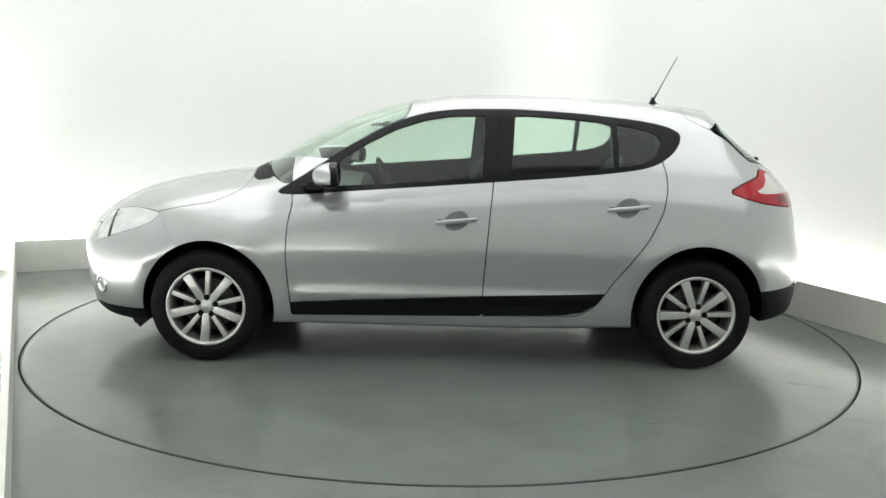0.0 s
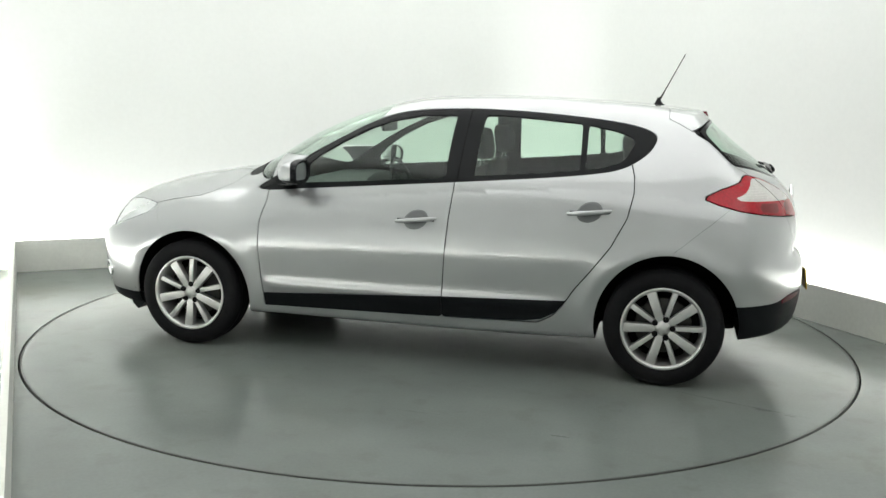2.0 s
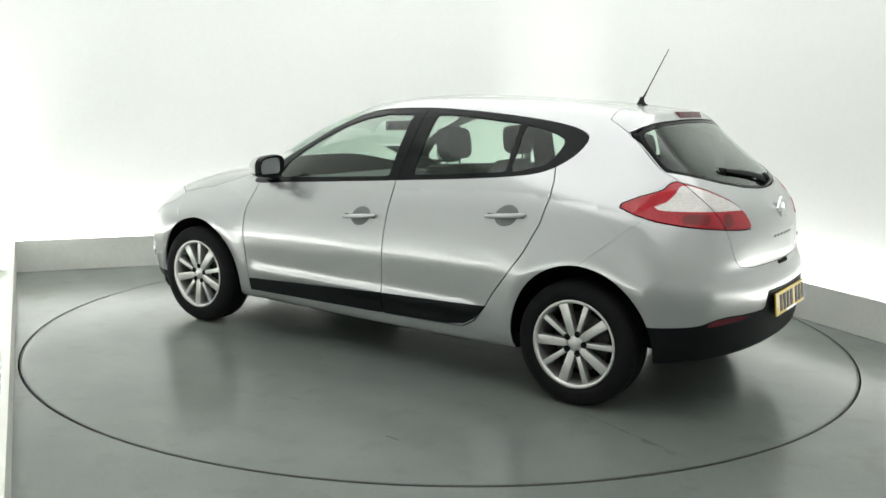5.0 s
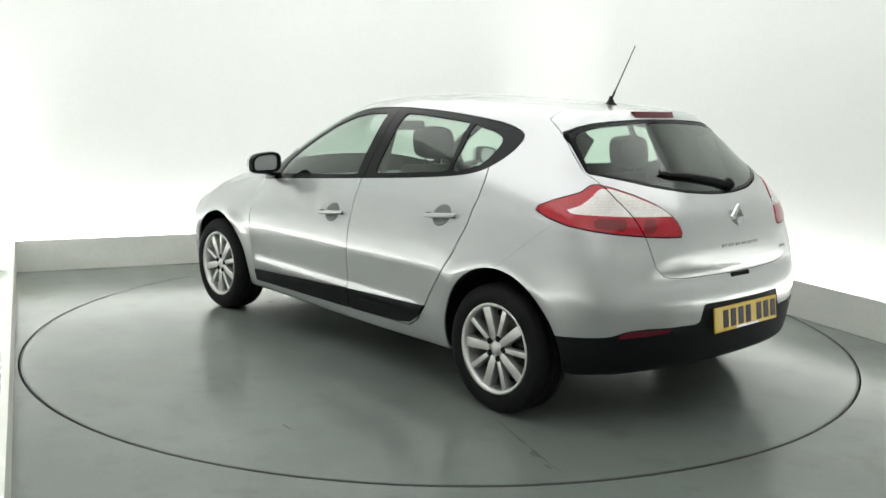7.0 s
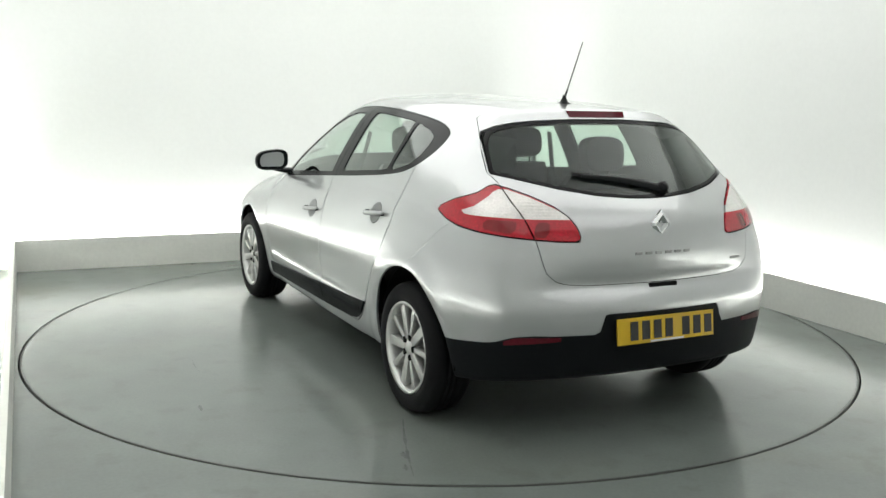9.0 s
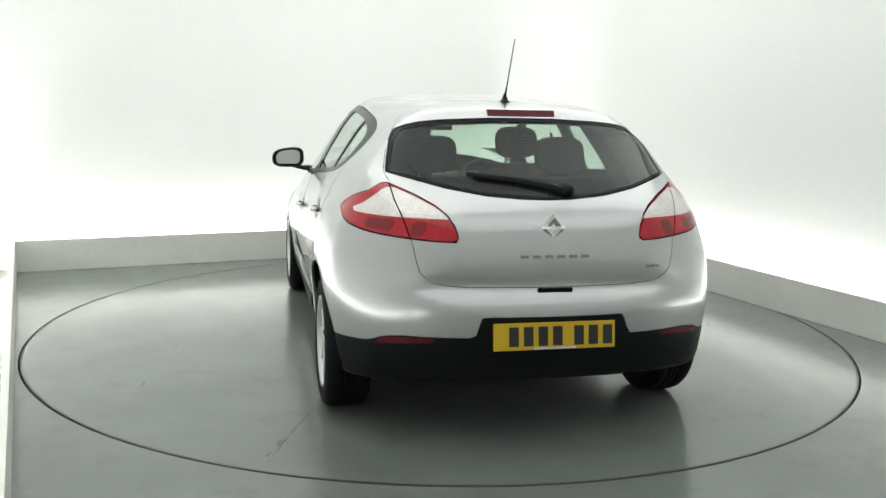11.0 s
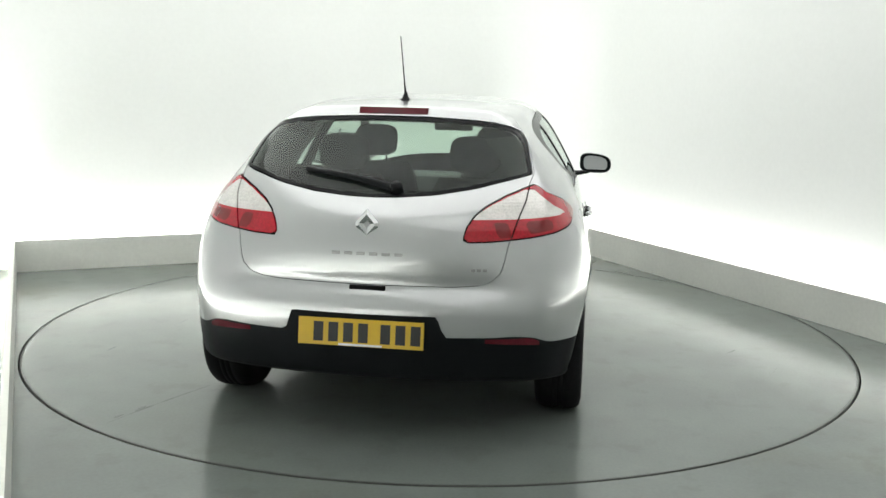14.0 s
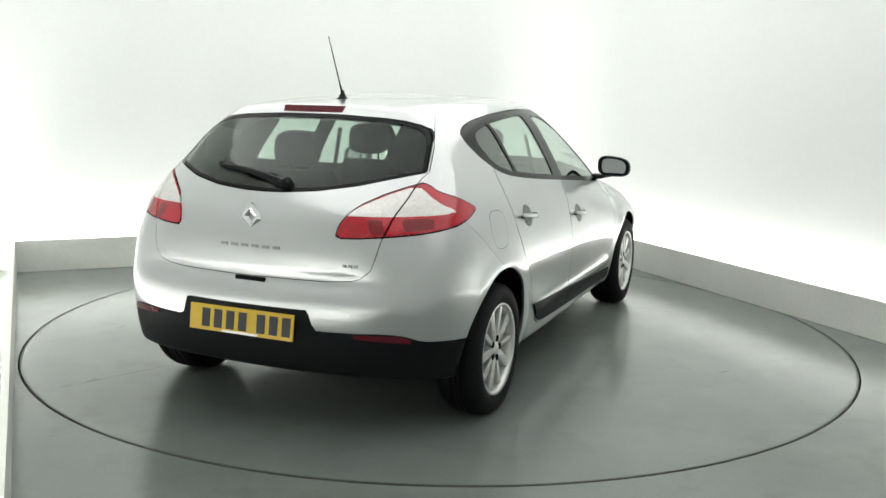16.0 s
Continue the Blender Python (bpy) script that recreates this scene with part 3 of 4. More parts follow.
gate = skin.take(gate_line, 0.0, back)
rest, skin.faces = skin.faces, gate
lamps_in = {s: skin.take(outline(LAMP, u=corner), 0.006, lambda c: c[:, 1] * s > 0) for s in (1, -1)}
gate = skin.faces
gate, _ = skin.cut(gate, inset(gate_line, 0.003))
tailgate = skin.panel("tailgate", gate, PAINT, car, "silver painted tailgate")
skin.faces = rest
for s in (1, -1):
    outer = skin.take(outline(LAMP, u=corner), 0.006, lambda c: (c[:, 1] * s > 0) & (c[:, 0] < -1.2))
    inner = lamps_in[s]
    for n, got in (("outer_lamp", outer), ("inner_lamp", inner)):
        edge = inset(gate_line, 0.003)
        if n == "inner_lamp":
            got, _ = skin.cut(got, edge)
        else:
            _, got = skin.cut(got, lambda p: gate_line(p) - 0.003)
        white, red = skin.cut(got, outline(LAMP_WHITE, u=corner))
        block, red = skin.cut(red, outline([(-1.215, 0.945), (-1.02, 0.947), (-1.02, 0.906), (-1.215, 0.895)] if n == "outer_lamp" else [(-1.40, 0.942), (-1.325, 0.943), (-1.315, 0.885), (-1.40, 0.882)], u=corner))
        lamp = skin.panel("tail_lamp" if n == "outer_lamp" else "tailgate_lamp", red, RED_LENS, car, "red rear lamp lens", lift=0.003)
        skin.panel("reflex_block", block, DEEP_RED, lamp, "deep red reflex block", lift=0.003, rim=0.004)
        skin.panel("indicator_lens", white, WHITE_LENS, lamp, "clear frosted indicator lens", lift=0.003)


def bumper_value(p):
    return ((p[:, 0] + 1.54) * 0.17 + (p[:, 2] - 0.86) * 0.20) / 0.262


bump = skin.take(bumper_value, 0.0012, lambda c: (c[:, 0] < -1.30) & (c[:, 2] < 0.95))
BLACK_EDGE = curve((0.0, 0.485), (0.5, 0.485), (0.64, 0.484), (0.69, 0.476), (0.74, 0.455), (0.80, 0.445), (0.87, 0.438), (0.95, 0.436))


def black_value(p):
    y = np.abs(p[:, 1])
    return p[:, 2] - BLACK_EDGE(y) - sstep(0.335, 0.30, y) * 0.085


skin_rest, skin.faces = skin.faces, bump
dark = skin.take(black_value, 0.002)
bump, skin.faces = skin.faces, skin_rest
rear_bumper = skin.panel("rear_bumper", bump, PAINT, car, "silver painted rear bumper")
skin.panel("bumper_lower_section", dark, PLASTIC, rear_bumper, "unpainted dark plastic lower bumper")

# windscreen, bonnet, headlamps
SCREEN = rounded([(1.10, 0), (1.075, 0.25), (1.01, 0.54), (0.92, 0.69), (0.81, 0.685), (0.5, 0.61), (0.27, 0.545), (0.25, 0.3), (0.25, 0), (0.25, -0.3), (0.27, -0.545), (0.5, -0.61), (0.81, -0.685), (0.92, -0.69), (1.01, -0.54), (1.075, -0.25)])
got = skin.take(outline(SCREEN, 0, 1), 0.006, lambda c: (c[:, 2] > 0.9) & (c[:, 0] > 0.1))
skin.panel("windscreen", got, GLASS, car, "tinted windscreen", lift=-0.004, rim=0).visible_shadow = False
for s in (1, -1):
    front = lambda c: (c[:, 0] > 1.4) & (c[:, 1] * s > 0.40) & (c[:, 2] > 0.5)
    got = skin.take(outline([(1.590, 0.790), (1.68, 0.800), (1.77, 0.802), (1.86, 0.790), (1.92, 0.765), (1.965, 0.71), (1.98, 0.65), (1.965, 0.615), (1.92, 0.635), (1.858, 0.660), (1.734, 0.702), (1.63, 0.742)]), 0.0025, front)
    bezel, got = skin.cut(got, outline([(1.895, 0.80), (1.875, 0.80), (1.865, 0.62), (1.885, 0.62)]))
    lamp = skin.panel("headlamp", got, HEADLAMP, car, "clear headlamp lens")
    skin.panel("lamp_bezel", bezel, BLACK_TRIM, lamp, "dark bezel inside the headlamp")
COWL = [(1.115, 0), (1.09, 0.25), (1.015, 0.5), (0.975, 0.565), (1.02, 0.575), (1.10, 0.52), (1.14, 0.43), (1.15, 0.3), (1.175, 0)]
COWL += [(x, -y) for x, y in COWL[::-1][1:-1]]
got = skin.take(outline(COWL, 0, 1), 0.003, lambda c: (c[:, 0] > 0.9) & (c[:, 2] > 0.85))
skin.panel("cowl_panel", got, PLASTIC, car, "black plastic cowl below the windscreen")
BONNET = [(x, y) for x, y in [(2.2, 0), (2.08, 0.35), (1.95, 0.60), (1.80, 0.66), (1.60, 0.715), (1.32, 0.715), (1.23, 0.675), (1.165, 0.60), (1.145, 0.45), (1.155, 0.3), (1.18, 0)]]
BONNET += [(x, -y) for x, y in BONNET[::-1][1:-1]]
got = skin.take(outline(BONNET, 0, 1), 0.005, lambda c: (c[:, 0] > 1.0) & (c[:, 2] > 0.7))
skin.panel("bonnet", got, PAINT, car, "silver painted bonnet")
got = skin.take(lambda p: p[:, 2] - 0.26 - 0.02 * np.abs(p[:, 1]), 0.002, lambda c: c[:, 0] > 1.65)
skin.panel("front_spoiler", got, PLASTIC, car, "dark plastic lower front bumper")
got = skin.take(lambda p: (1.585 - (0.78 - p[:, 2]) * 0.72 - p[:, 0]) * 0.81, 0.0015, lambda c: (c[:, 0] > 1.25) & (c[:, 2] < 0.79))
skin.panel("front_bumper", got, PAINT, car, "silver painted front bumper")
skin.panel("bodyshell", skin.faces, PAINT, car, "silver painted roof, wings and sills")

# dark lining behind all joints, open at the windows
lining = Skin(sp, sf)
for ax in (AXLE, -AXLE):
    lining.take(lambda p: arch(p, ax) - 0.01, where=lambda c: (np.abs(c[:, 1]) > 0.45) & (np.abs(c[:, 0] - ax) < 0.5) & (c[:, 2] < 0.8))
for q in (FRONT_PANE, REAR_PANE, QUARTER_PANE):
    lining.take(outline(q), where=lambda c: (np.abs(c[:, 1]) > 0.4) & (c[:, 2] > 0.8))
lining.take(REAR_CLEAR, where=back)
lining.take(inset(outline(SCREEN, 0, 1), 0.02), where=lambda c: (c[:, 2] > 0.9) & (c[:, 0] > 0.1))
lining.panel("inner_lining", lining.faces, SHADOW_BLACK, car, "black cabin lining", lift=-0.016, rim=0)


# ---- wheels ----
def wheel(x, s):
    """Alloy wheel with ten spokes, tyre, hub and brake disc; outer face towards s."""
    root = new("wheel")
    root.parent = car
    root.matrix_basis = pose(x, 0.785 * s, TYRE_R, 0, 0, 0 if s > 0 else 180)
    tagged(root, "alloy wheel with a black tyre")
    w, turn = 0.1025, (-2 if x < 0 else -14)
    v, f = revolve([(0.200, -w + 0.01), (0.215, -w), (0.250, -w - 0.004), (0.285, -w + 0.004), (0.298, -w + 0.022), (0.3035, -w + 0.045), (0.304, -0.03), (0.299, -0.028), (0.299, -0.022), (0.304, -0.02),
                    (0.304, -0.004), (0.299, -0.002), (0.299, 0.004), (0.304, 0.006), (0.304, 0.02), (0.299, 0.022), (0.299, 0.028), (0.304, 0.03), (0.3035, w - 0.045),
                    (0.298, w - 0.022), (0.285, w - 0.004), (0.250, w + 0.004), (0.222, w - 0.001), (0.212, w - 0.008), (0.206, w - 0.02)], 72)
    link_mesh("tyre", v, f, RUBBER, root, "black rubber tyre", True)
    v, f = revolve([(0.205, -w + 0.012), (0.195, -w + 0.03), (0.186, -0.02), (0.189, 0.06), (0.194, w - 0.022), (0.1985, w - 0.008), (0.2125, w - 0.001), (0.2145, w - 0.01), (0.208, w - 0.03)], 72)
    rim = link_mesh("rim", v, f, ALLOY, root, "silver ten-spoke alloy rim", True)
    for i in range(10):
        bm = bmesh.new()
        half = 0.0215 if i % 2 == 0 else 0.0125
        vs = box(bm, 0.040, 0.202, 0.046, 0.082, -half, half, 0.005)
        for q in vs:
            t = (q.co.x - 0.040) / 0.162
            q.co.z *= 0.90 + 0.26 * t
            q.co.y += 0.010 * math.sin(t * math.pi) + 0.003 * t - (0.012 if q.co.y < 0.066 and t > 0.5 else 0)
        bmesh.ops.rotate(bm, verts=bm.verts, matrix=Matrix.Rotation(radians(-(36 * i + turn)), 3, "Y"), cent=(0, 0, 0))
        part("spoke", bm, ALLOY, rim, smooth=True)
    v, f = revolve([(0.0005, 0.088), (0.025, 0.087), (0.029, 0.083), (0.033, 0.079), (0.052, 0.077), (0.060, 0.066), (0.058, 0.03)], 40)
    link_mesh("hub_cap", v, f, ALLOY, rim, "silver hub cap", True)
    # raised black discs: the shade inside the bolt holes given as colour
    for i in range(5):
        a = radians(72 * i + 36 + turn)
        v, f = revolve([(0.0005, 0.0846), (0.0145, 0.0846), (0.0155, 0.0840), (0.0155, 0.06)], 14)
        v = [(q[0] + 0.049 * math.cos(a), q[1], q[2] + 0.049 * math.sin(a)) for q in v]
        link_mesh("bolt_hole_shade", v, f, SHADOW_BLACK, rim, "black disc in place of a shaded bolt hole")
    v, f = revolve([(0.05, 0.005), (0.14, 0.005), (0.145, 0.0), (0.145, -0.02)], 48)
    link_mesh("brake_disc", v, f, DISC_STEEL, root, "dull steel brake disc", True)
    v, f = revolve([(0.0005, -0.07), (0.19, -0.07), (0.2, -0.06)], 40)
    link_mesh("brake_shield", v, f, SHADOW_BLACK, root, "black shield behind the wheel")
    # liner of the arch
    v, f = revolve([(0.390 if x < 0 else 0.372, 0.050), (0.390 if x < 0 else 0.372, -0.32), (0.0005, -0.325)], 48)
    keep = [q for q in f if all(v[i][2] > -0.04 for i in q)]
    liner = link_mesh("arch_liner", v, keep, SHADOW_BLACK, car, "black wheel arch liner", True)
    liner.matrix_basis = pose(x, 0.785 * s, 0.298, 0, 0, 0 if s > 0 else 180)


for wx in (AXLE, -AXLE):
    for ws in (1, -1):
        wheel(wx, ws)


# ---- fittings on the body ----
def surface_y(x, z):
    return float(half_width(np.array([x]), np.array([z]))[0])


def tail_x(y, z):
    return float(TAIL(np.array([z]))[0]) + 0.20 * y * y + 0.34 * y ** 4


def surf_x(y, z):
    """Where the tail surface stands at that width and height."""
    x = np.linspace(-2.3, -1.0, 1301)
    f = shell(np.stack([x, np.full_like(x, y), np.full_like(x, z)], 1))
    k = int(np.argmax(f < 0))
    return float(x[k]) if f[k] < 0 else tail_x(y, z)


def loft(rings, cap=True):
    """Faces over rings of equal length."""
    verts, faces, n = [], [], len(rings[0])
    for r in rings:
        verts += [tuple(q) for q in r]
    for i in range(len(rings) - 1):
        for k in range(n):
            j = (k + 1) % n
            faces.append((i * n + k, i * n + j, (i + 1) * n + j, (i + 1) * n + k))
    if cap:
        faces.append(tuple(range(n))[::-1])
        faces.append(tuple((len(rings) - 1) * n + k for k in range(n)))
    return verts, faces


def oval(cx, cy, cz, ru, rv, u, v, n=20, power=2.6):
    out = []
    for k in range(n):
        a = 2 * math.pi * k / n
        c, s = math.cos(a), math.sin(a)
        c, s = math.copysign(abs(c) ** (2 / power), c), math.copysign(abs(s) ** (2 / power), s)
        out.append(Vector((cx, cy, cz)) + Vector(u) * (c * ru) + Vector(v) * (s * rv))
    return out


def bm_from(verts, faces):
    bm = bmesh.new()
    vs = [bm.verts.new(v) for v in verts]
    for f in faces:
        bm.faces.new([vs[i] for i in f])
    bmesh.ops.recalc_face_normals(bm, faces=bm.faces)
    return bm


def door_handle(x, z, side, door):
    y = surface_y(x, z)
    up = Vector((-0.10, 0, 1)).normalized()
    along = Vector((-1, 0, 0.10)).normalized()
    rings = []
    for r, dy in ((1.0, 0.0005), (0.94, 0.0025), (0.80, 0.0015), (0.3, 0.001)):
        ring = oval(x, 0, z, 0.066 * r, 0.053 * r, along, up, 24, 2.0)
        for q in ring:
            q.y = (surface_y(q.x, q.z) + dy) * side
        rings.append(ring)
    v, f = loft(rings)
    cup = part("handle_recess", bm_from(v, f), HANDLE_SHADE, door, "handle recess disc, its shade put into a darker paint", True)
    rings = []
    for t in (-1, -0.97, -0.85, -0.5, 0, 0.5, 0.85, 0.97, 1):
        w = 0.55 + 0.45 * (1 - abs(t) ** 6)
        lift = 0.028 + 0.016 * (1 - t * t)
        c = Vector((x, 0, z)) + along * (0.113 * t)
        yy = surface_y(c.x, c.z) + lift - 0.014
        rings.append(oval(c.x, yy * side, c.z, 0.0115 * w, 0.0125 * w, (0, 1, 0), up, 12, 3.0))
    v, f = loft(rings)
    part("handle_grip", bm_from(v, f), PAINT, door, "silver painted grip handle", True)
    # solid black strip that stands in for the shade behind the grip
    bm = bmesh.new()
    box(bm, x - 0.10, x + 0.10, min(y * side, (y + 0.016) * side), max(y * side, (y + 0.016) * side), z - 0.004, z + 0.004)
    part("grip_shade_strip", bm, SHADOW_BLACK, door, "black strip in place of the shade behind the grip")


# darker copy of the paint: the shade of the handle cups as colour
HANDLE_SHADE = material("shaded_recess_paint", (0.20, 0.205, 0.21), 0.4, 0.6, 0.03, 20)
for side in (1, -1):
    door_handle(-0.015, 0.797, side, door_ps["front_door", side])
    door_handle(-0.925, 0.880, side, door_ps["rear_door", side])


def door_mirror(side):
    base = part("door_mirror", bm_from(*loft([
        oval(0.76, 0.765 * side, 0.945, 0.06, 0.022, (1, 0, 0), (0, 0, 1), 16),
        oval(0.75, 0.82 * side, 0.950, 0.045, 0.016, (1, 0, 0), (0, 0, 1), 16),
        oval(0.73, 0.89 * side, 0.968, 0.05, 0.016, (1, 0, 0), (0, 0, 1), 16)])), BLACK_TRIM, door_ps["front_door", side], "door mirror with a silver shell", True)
    cz, cy = 1.025, 0.926
    rings = []
    for x, k in ((0.628, 1.0), (0.648, 1.03), (0.672, 1.0), (0.70, 0.88), (0.722, 0.68), (0.735, 0.40), (0.738, 0.12)):
        ring = oval(x, cy * side, cz, 0.099 * k, 0.061 * k, (0, 1, 0), (0, 0, 1), 28, 3.0)
        for q in ring:
            out = (q.y * side - cy) / 0.098
            q.x -= 0.025 * max(out, 0) ** 2 - 0.012 * out
            q.z += -0.012 * out * (1 if q.z > cz else 0.2)
        rings.append(ring)
    v, f = loft(rings)
    upper = bm_from(v, f)
    lower = upper.copy()
    for bm, keep_low in ((upper, False), (lower, True)):
        cut = bmesh.ops.bisect_plane(bm, geom=bm.verts[:] + bm.edges[:] + bm.faces[:], plane_co=(0, 0, 0.985), plane_no=(0, 0, 1), clear_outer=keep_low, clear_inner=not keep_low)
    part("mirror_shell", upper, PAINT, base, "silver painted mirror shell", True)
    part("mirror_lower_shell", lower, BLACK_TRIM, base, "black lower mirror shell", True)
    ring = [oval(x, cy * side, cz, 0.099 * k, 0.061 * k, (0, 1, 0), (0, 0, 1), 28, 3.0) for x, k in ((0.652, 1.045), (0.628, 1.04), (0.617, 1.0), (0.617, 0.80), (0.629, 0.77))]
    for r in ring:
        for q in r:
            out = (q.y * side - cy) / 0.098
            q.x -= 0.025 * max(out, 0) ** 2 - 0.012 * out
            q.z += -0.012 * out * (1 if q.z > cz else 0.2)
    v, f = loft(ring, False)
    part("mirror_rim", bm_from(v, f), BLACK_TRIM, base, "black mirror rim", True)
    pane = [q + Vector((0.0, 0, 0)) for q in ring[4]]
    bm = bmesh.new()
    bm.faces.new([bm.verts.new(q) for q in pane])
    part("mirror_glass", bm, CHROME_MIRROR, base, "mirror glass")


CHROME_MIRROR = material("mirror_glass", (0.26, 0.32, 0.29), 0.02, 1.0, 0.01, 5)
for side in (1, -1):
    door_mirror(side)

# aerial
v, f = revolve([(0.0005, 0.045), (0.007, 0.045), (0.010, 0.03), (0.018, 0.012), (0.030, 0.002), (0.032, -0.01)], 20, "z")
aerial = link_mesh("aerial_base", [(q[0] * 1.25 - 1.225, q[1], q[2] + 1.420) for q in v], f, BLACK_TRIM, car, "black aerial foot on the roof", True)
a, b = Vector((-1.232, 0, 1.455)), Vector((-1.360, 0, 1.712))
d = (b - a).normalized()
u, w = d.cross(Vector((0, 1, 0))), Vector((0, 1, 0))
v, f = loft([oval(*(a + (b - a) * t), r, r, u, w, 8, 2) for t, r in ((0, 0.0055), (0.12, 0.005), (0.16, 0.0032), (0.6, 0.0028), (1, 0.0022))])
part("aerial_mast", bm_from(v, f), BLACK_TRIM, aerial, "thin black aerial mast", True)

# high brake lamp and spoiler lip
rings = []
for y in (-0.158, -0.156, -0.10, 0, 0.10, 0.156, 0.158):
    x = surf_x(y, 1.374) + 0.013
    k = 0.85 if abs(y) > 0.157 else 1.0
    rings.append([Vector((x - 0.012 * k, y, 1.3780 + 0.0145 * k)), Vector((x - 0.024 * k, y, 1.3780 - 0.0145 * k)), Vector((x + 0.02, y, 1.3780 - 0.0145 * k)), Vector((x + 0.02, y, 1.3780 + 0.0145 * k))])
v, f = loft(rings)
part("high_brake_lamp", bm_from(v, f), DARK_RED, tailgate, "dark red high-level brake lamp")

# rear wiper lying on the glass
rings = []
for k in range(11):
    t = k / 10
    y, z = -0.095 + 0.385 * t, 1.064 + 0.058 * t + 0.010 * math.sin(t * math.pi)
    r = 0.0155 * (1 - 0.55 * t)
    x = surf_x(y, z) - 0.018
    rings.append(oval(x, y, z, r, r * 0.8, (0, -0.2, 1), (1, 0, 0.7), 10, 2.4))
v, f = loft(rings)
wiper = part("rear_wiper", bm_from(v, f), BLACK_TRIM, tailgate, "black rear wiper resting on the glass", True)
rings = []
for k in range(9):
    t = k / 8
    y, z = -0.03 + 0.35 * t, 1.092 + 0.036 * t
    rings.append(oval(surf_x(y, z) - 0.010, y, z, 0.005, 0.009, (0, -0.2, 1), (1, 0, 0.7), 8, 2.4))
v, f = loft(rings)
part("wiper_blade", bm_from(v, f), RUBBER, wiper, "black wiper blade", True)

v, f = revolve([(0.0005, 0.034), (0.020, 0.032), (0.027, 0.024), (0.030, 0.0)], 20)
pivot = link_mesh("wiper_pivot", v, f, BLACK_TRIM, wiper, "round black wiper pivot cap", True)
pivot.matrix_basis = Matrix.Translation((surf_x(-0.095, 1.062), -0.095, 1.062)) @ Vector((-0.75, 0, 0.66)).to_track_quat("Y", "Z").to_matrix().to_4x4()

# reflectors let into the lower bumper
for side in (1, -1):
    rings = []
    for k in range(9):
        y = 0.495 + 0.215 * k / 8
        hi = 0.4795 - 0.010 * max(0, (y - 0.655) / 0.04) ** 2
        lo = 0.463 - 0.018 * (y - 0.495) / 0.215
        x0, x1 = surf_x(y, hi), surf_x(y, lo)
        rings.append([Vector((x0 - 0.004, y * side, hi)), Vector((x1 - 0.004, y * side, lo)), Vector((x1 + 0.01, y * side, lo)), Vector((x0 + 0.01, y * side, hi))])
    v, f = loft(rings)
    part("bumper_reflector", bm_from(v, f), DARK_RED, rear_bumper, "dark red reflector strip", True)

# tailgate grip, badge and model bars
bm = bmesh.new()
gx = surf_x(0, 0.670)
box(bm, gx - 0.006, gx + 0.05, -0.085, 0.067, 0.648, 0.681, 0.006)
part("tailgate_grip", bm, SHADOW_BLACK, tailgate, "dark release grip under the tailgate edge")


def diamond(k, x, z, w, h):
    return [Vector((x, 0, z + h * k)), Vector((x, -w * k, z + h * 0.12 * k)), Vector((x, -w * k, z - h * 0.12 * k)), Vector((x, 0, z - h * k)), Vector((x, w * k, z - h * 0.12 * k)), Vector((x, w * k, z + h * 0.12 * k))]


zb = 0.928
xb = surf_x(0, zb)
v, f = loft([diamond(1.0, xb + 0.004, zb, 0.048, 0.063), diamond(1.0, xb - 0.006, zb, 0.048, 0.063), diamond(0.66, xb - 0.015, zb, 0.048, 0.063), diamond(0.26, xb - 0.006, zb, 0.048, 0.063), diamond(0.26, xb + 0.004, zb, 0.048, 0.063)], False)
part("badge", bm_from(v, f), CHROME, tailgate, "plain chrome diamond badge")
for i in range(6):
    bm = bmesh.new()
    y = 0.125 - i * 0.052
    x = surf_x(y, 0.81)
    box(bm, x - 0.005, x + 0.004, y - 0.017, y + 0.017, 0.804, 0.817, 0.002)
    part("lettering_bar", bm, BADGE_STEEL, tailgate, "chrome bar in place of lettering")
for i in range(3):
    bm = bmesh.new()
    y = -0.435 - i * 0.024
    x = surf_x(y, 0.755)
    box(bm, x - 0.005, x + 0.004, y - 0.009, y + 0.009, 0.749, 0.761, 0.002)
    part("lettering_bar", bm, BADGE_STEEL, tailgate, "chrome bar in place of lettering")

# number plate
tilt = pose(-2.072, 0.004, 0.494, 0, 7, 0)
bm = bmesh.new()
box(bm, -0.004, 0.004, -0.26, 0.26, -0.0555, 0.0555, 0.002, tilt)
plate = part("number_plate", bm, YELLOW, rear_bumper, "yellow rear number plate with plain bars")
for k in range(7):
    y = 0.175 - k * 0.062 - (0.03 if k > 3 else 0)
    bm = bmesh.new()
    box(bm, -0.0065, -0.0035, y - 0.020, y + 0.020, -0.0395, 0.0395, 0, tilt)
    part("plate_bar", bm, BAR_BLACK, plate)
bm = bmesh.new()
box(bm, -0.0065, -0.0035, -0.09, 0.09, -0.0535, -0.0455, 0, tilt)
part("plate_caption_bar", bm, ALLOY, plate, "pale bar in place of small print")

# rear underside: silencer and spare wheel well
rings = [oval(x, -0.3, 0.33, 0.22 * k, 0.055 * k, (0, 1, 0), (0, 0, 1), 20) for x, k in ((-1.95, 0.8), (-1.93, 1), (-1.62, 1), (-1.6, 0.8))]
v, f = loft(rings)
part("silencer", bm_from(v, f), SHADOW_BLACK, car, "dark exhaust silencer", True)

# unseen blocks added under the floor to keep lamp light off the deck
bm = bmesh.new()
box(bm, -0.93, 0.95, -0.58, 0.58, 0.165, 0.26, 0.03)
part("floor_light_block", bm, SHADOW_BLACK, car, "added black block that keeps light from under the floor")
bm = bmesh.new()
box(bm, 0.96, 1.95, -0.52, 0.52, 0.17, 0.26, 0.03)
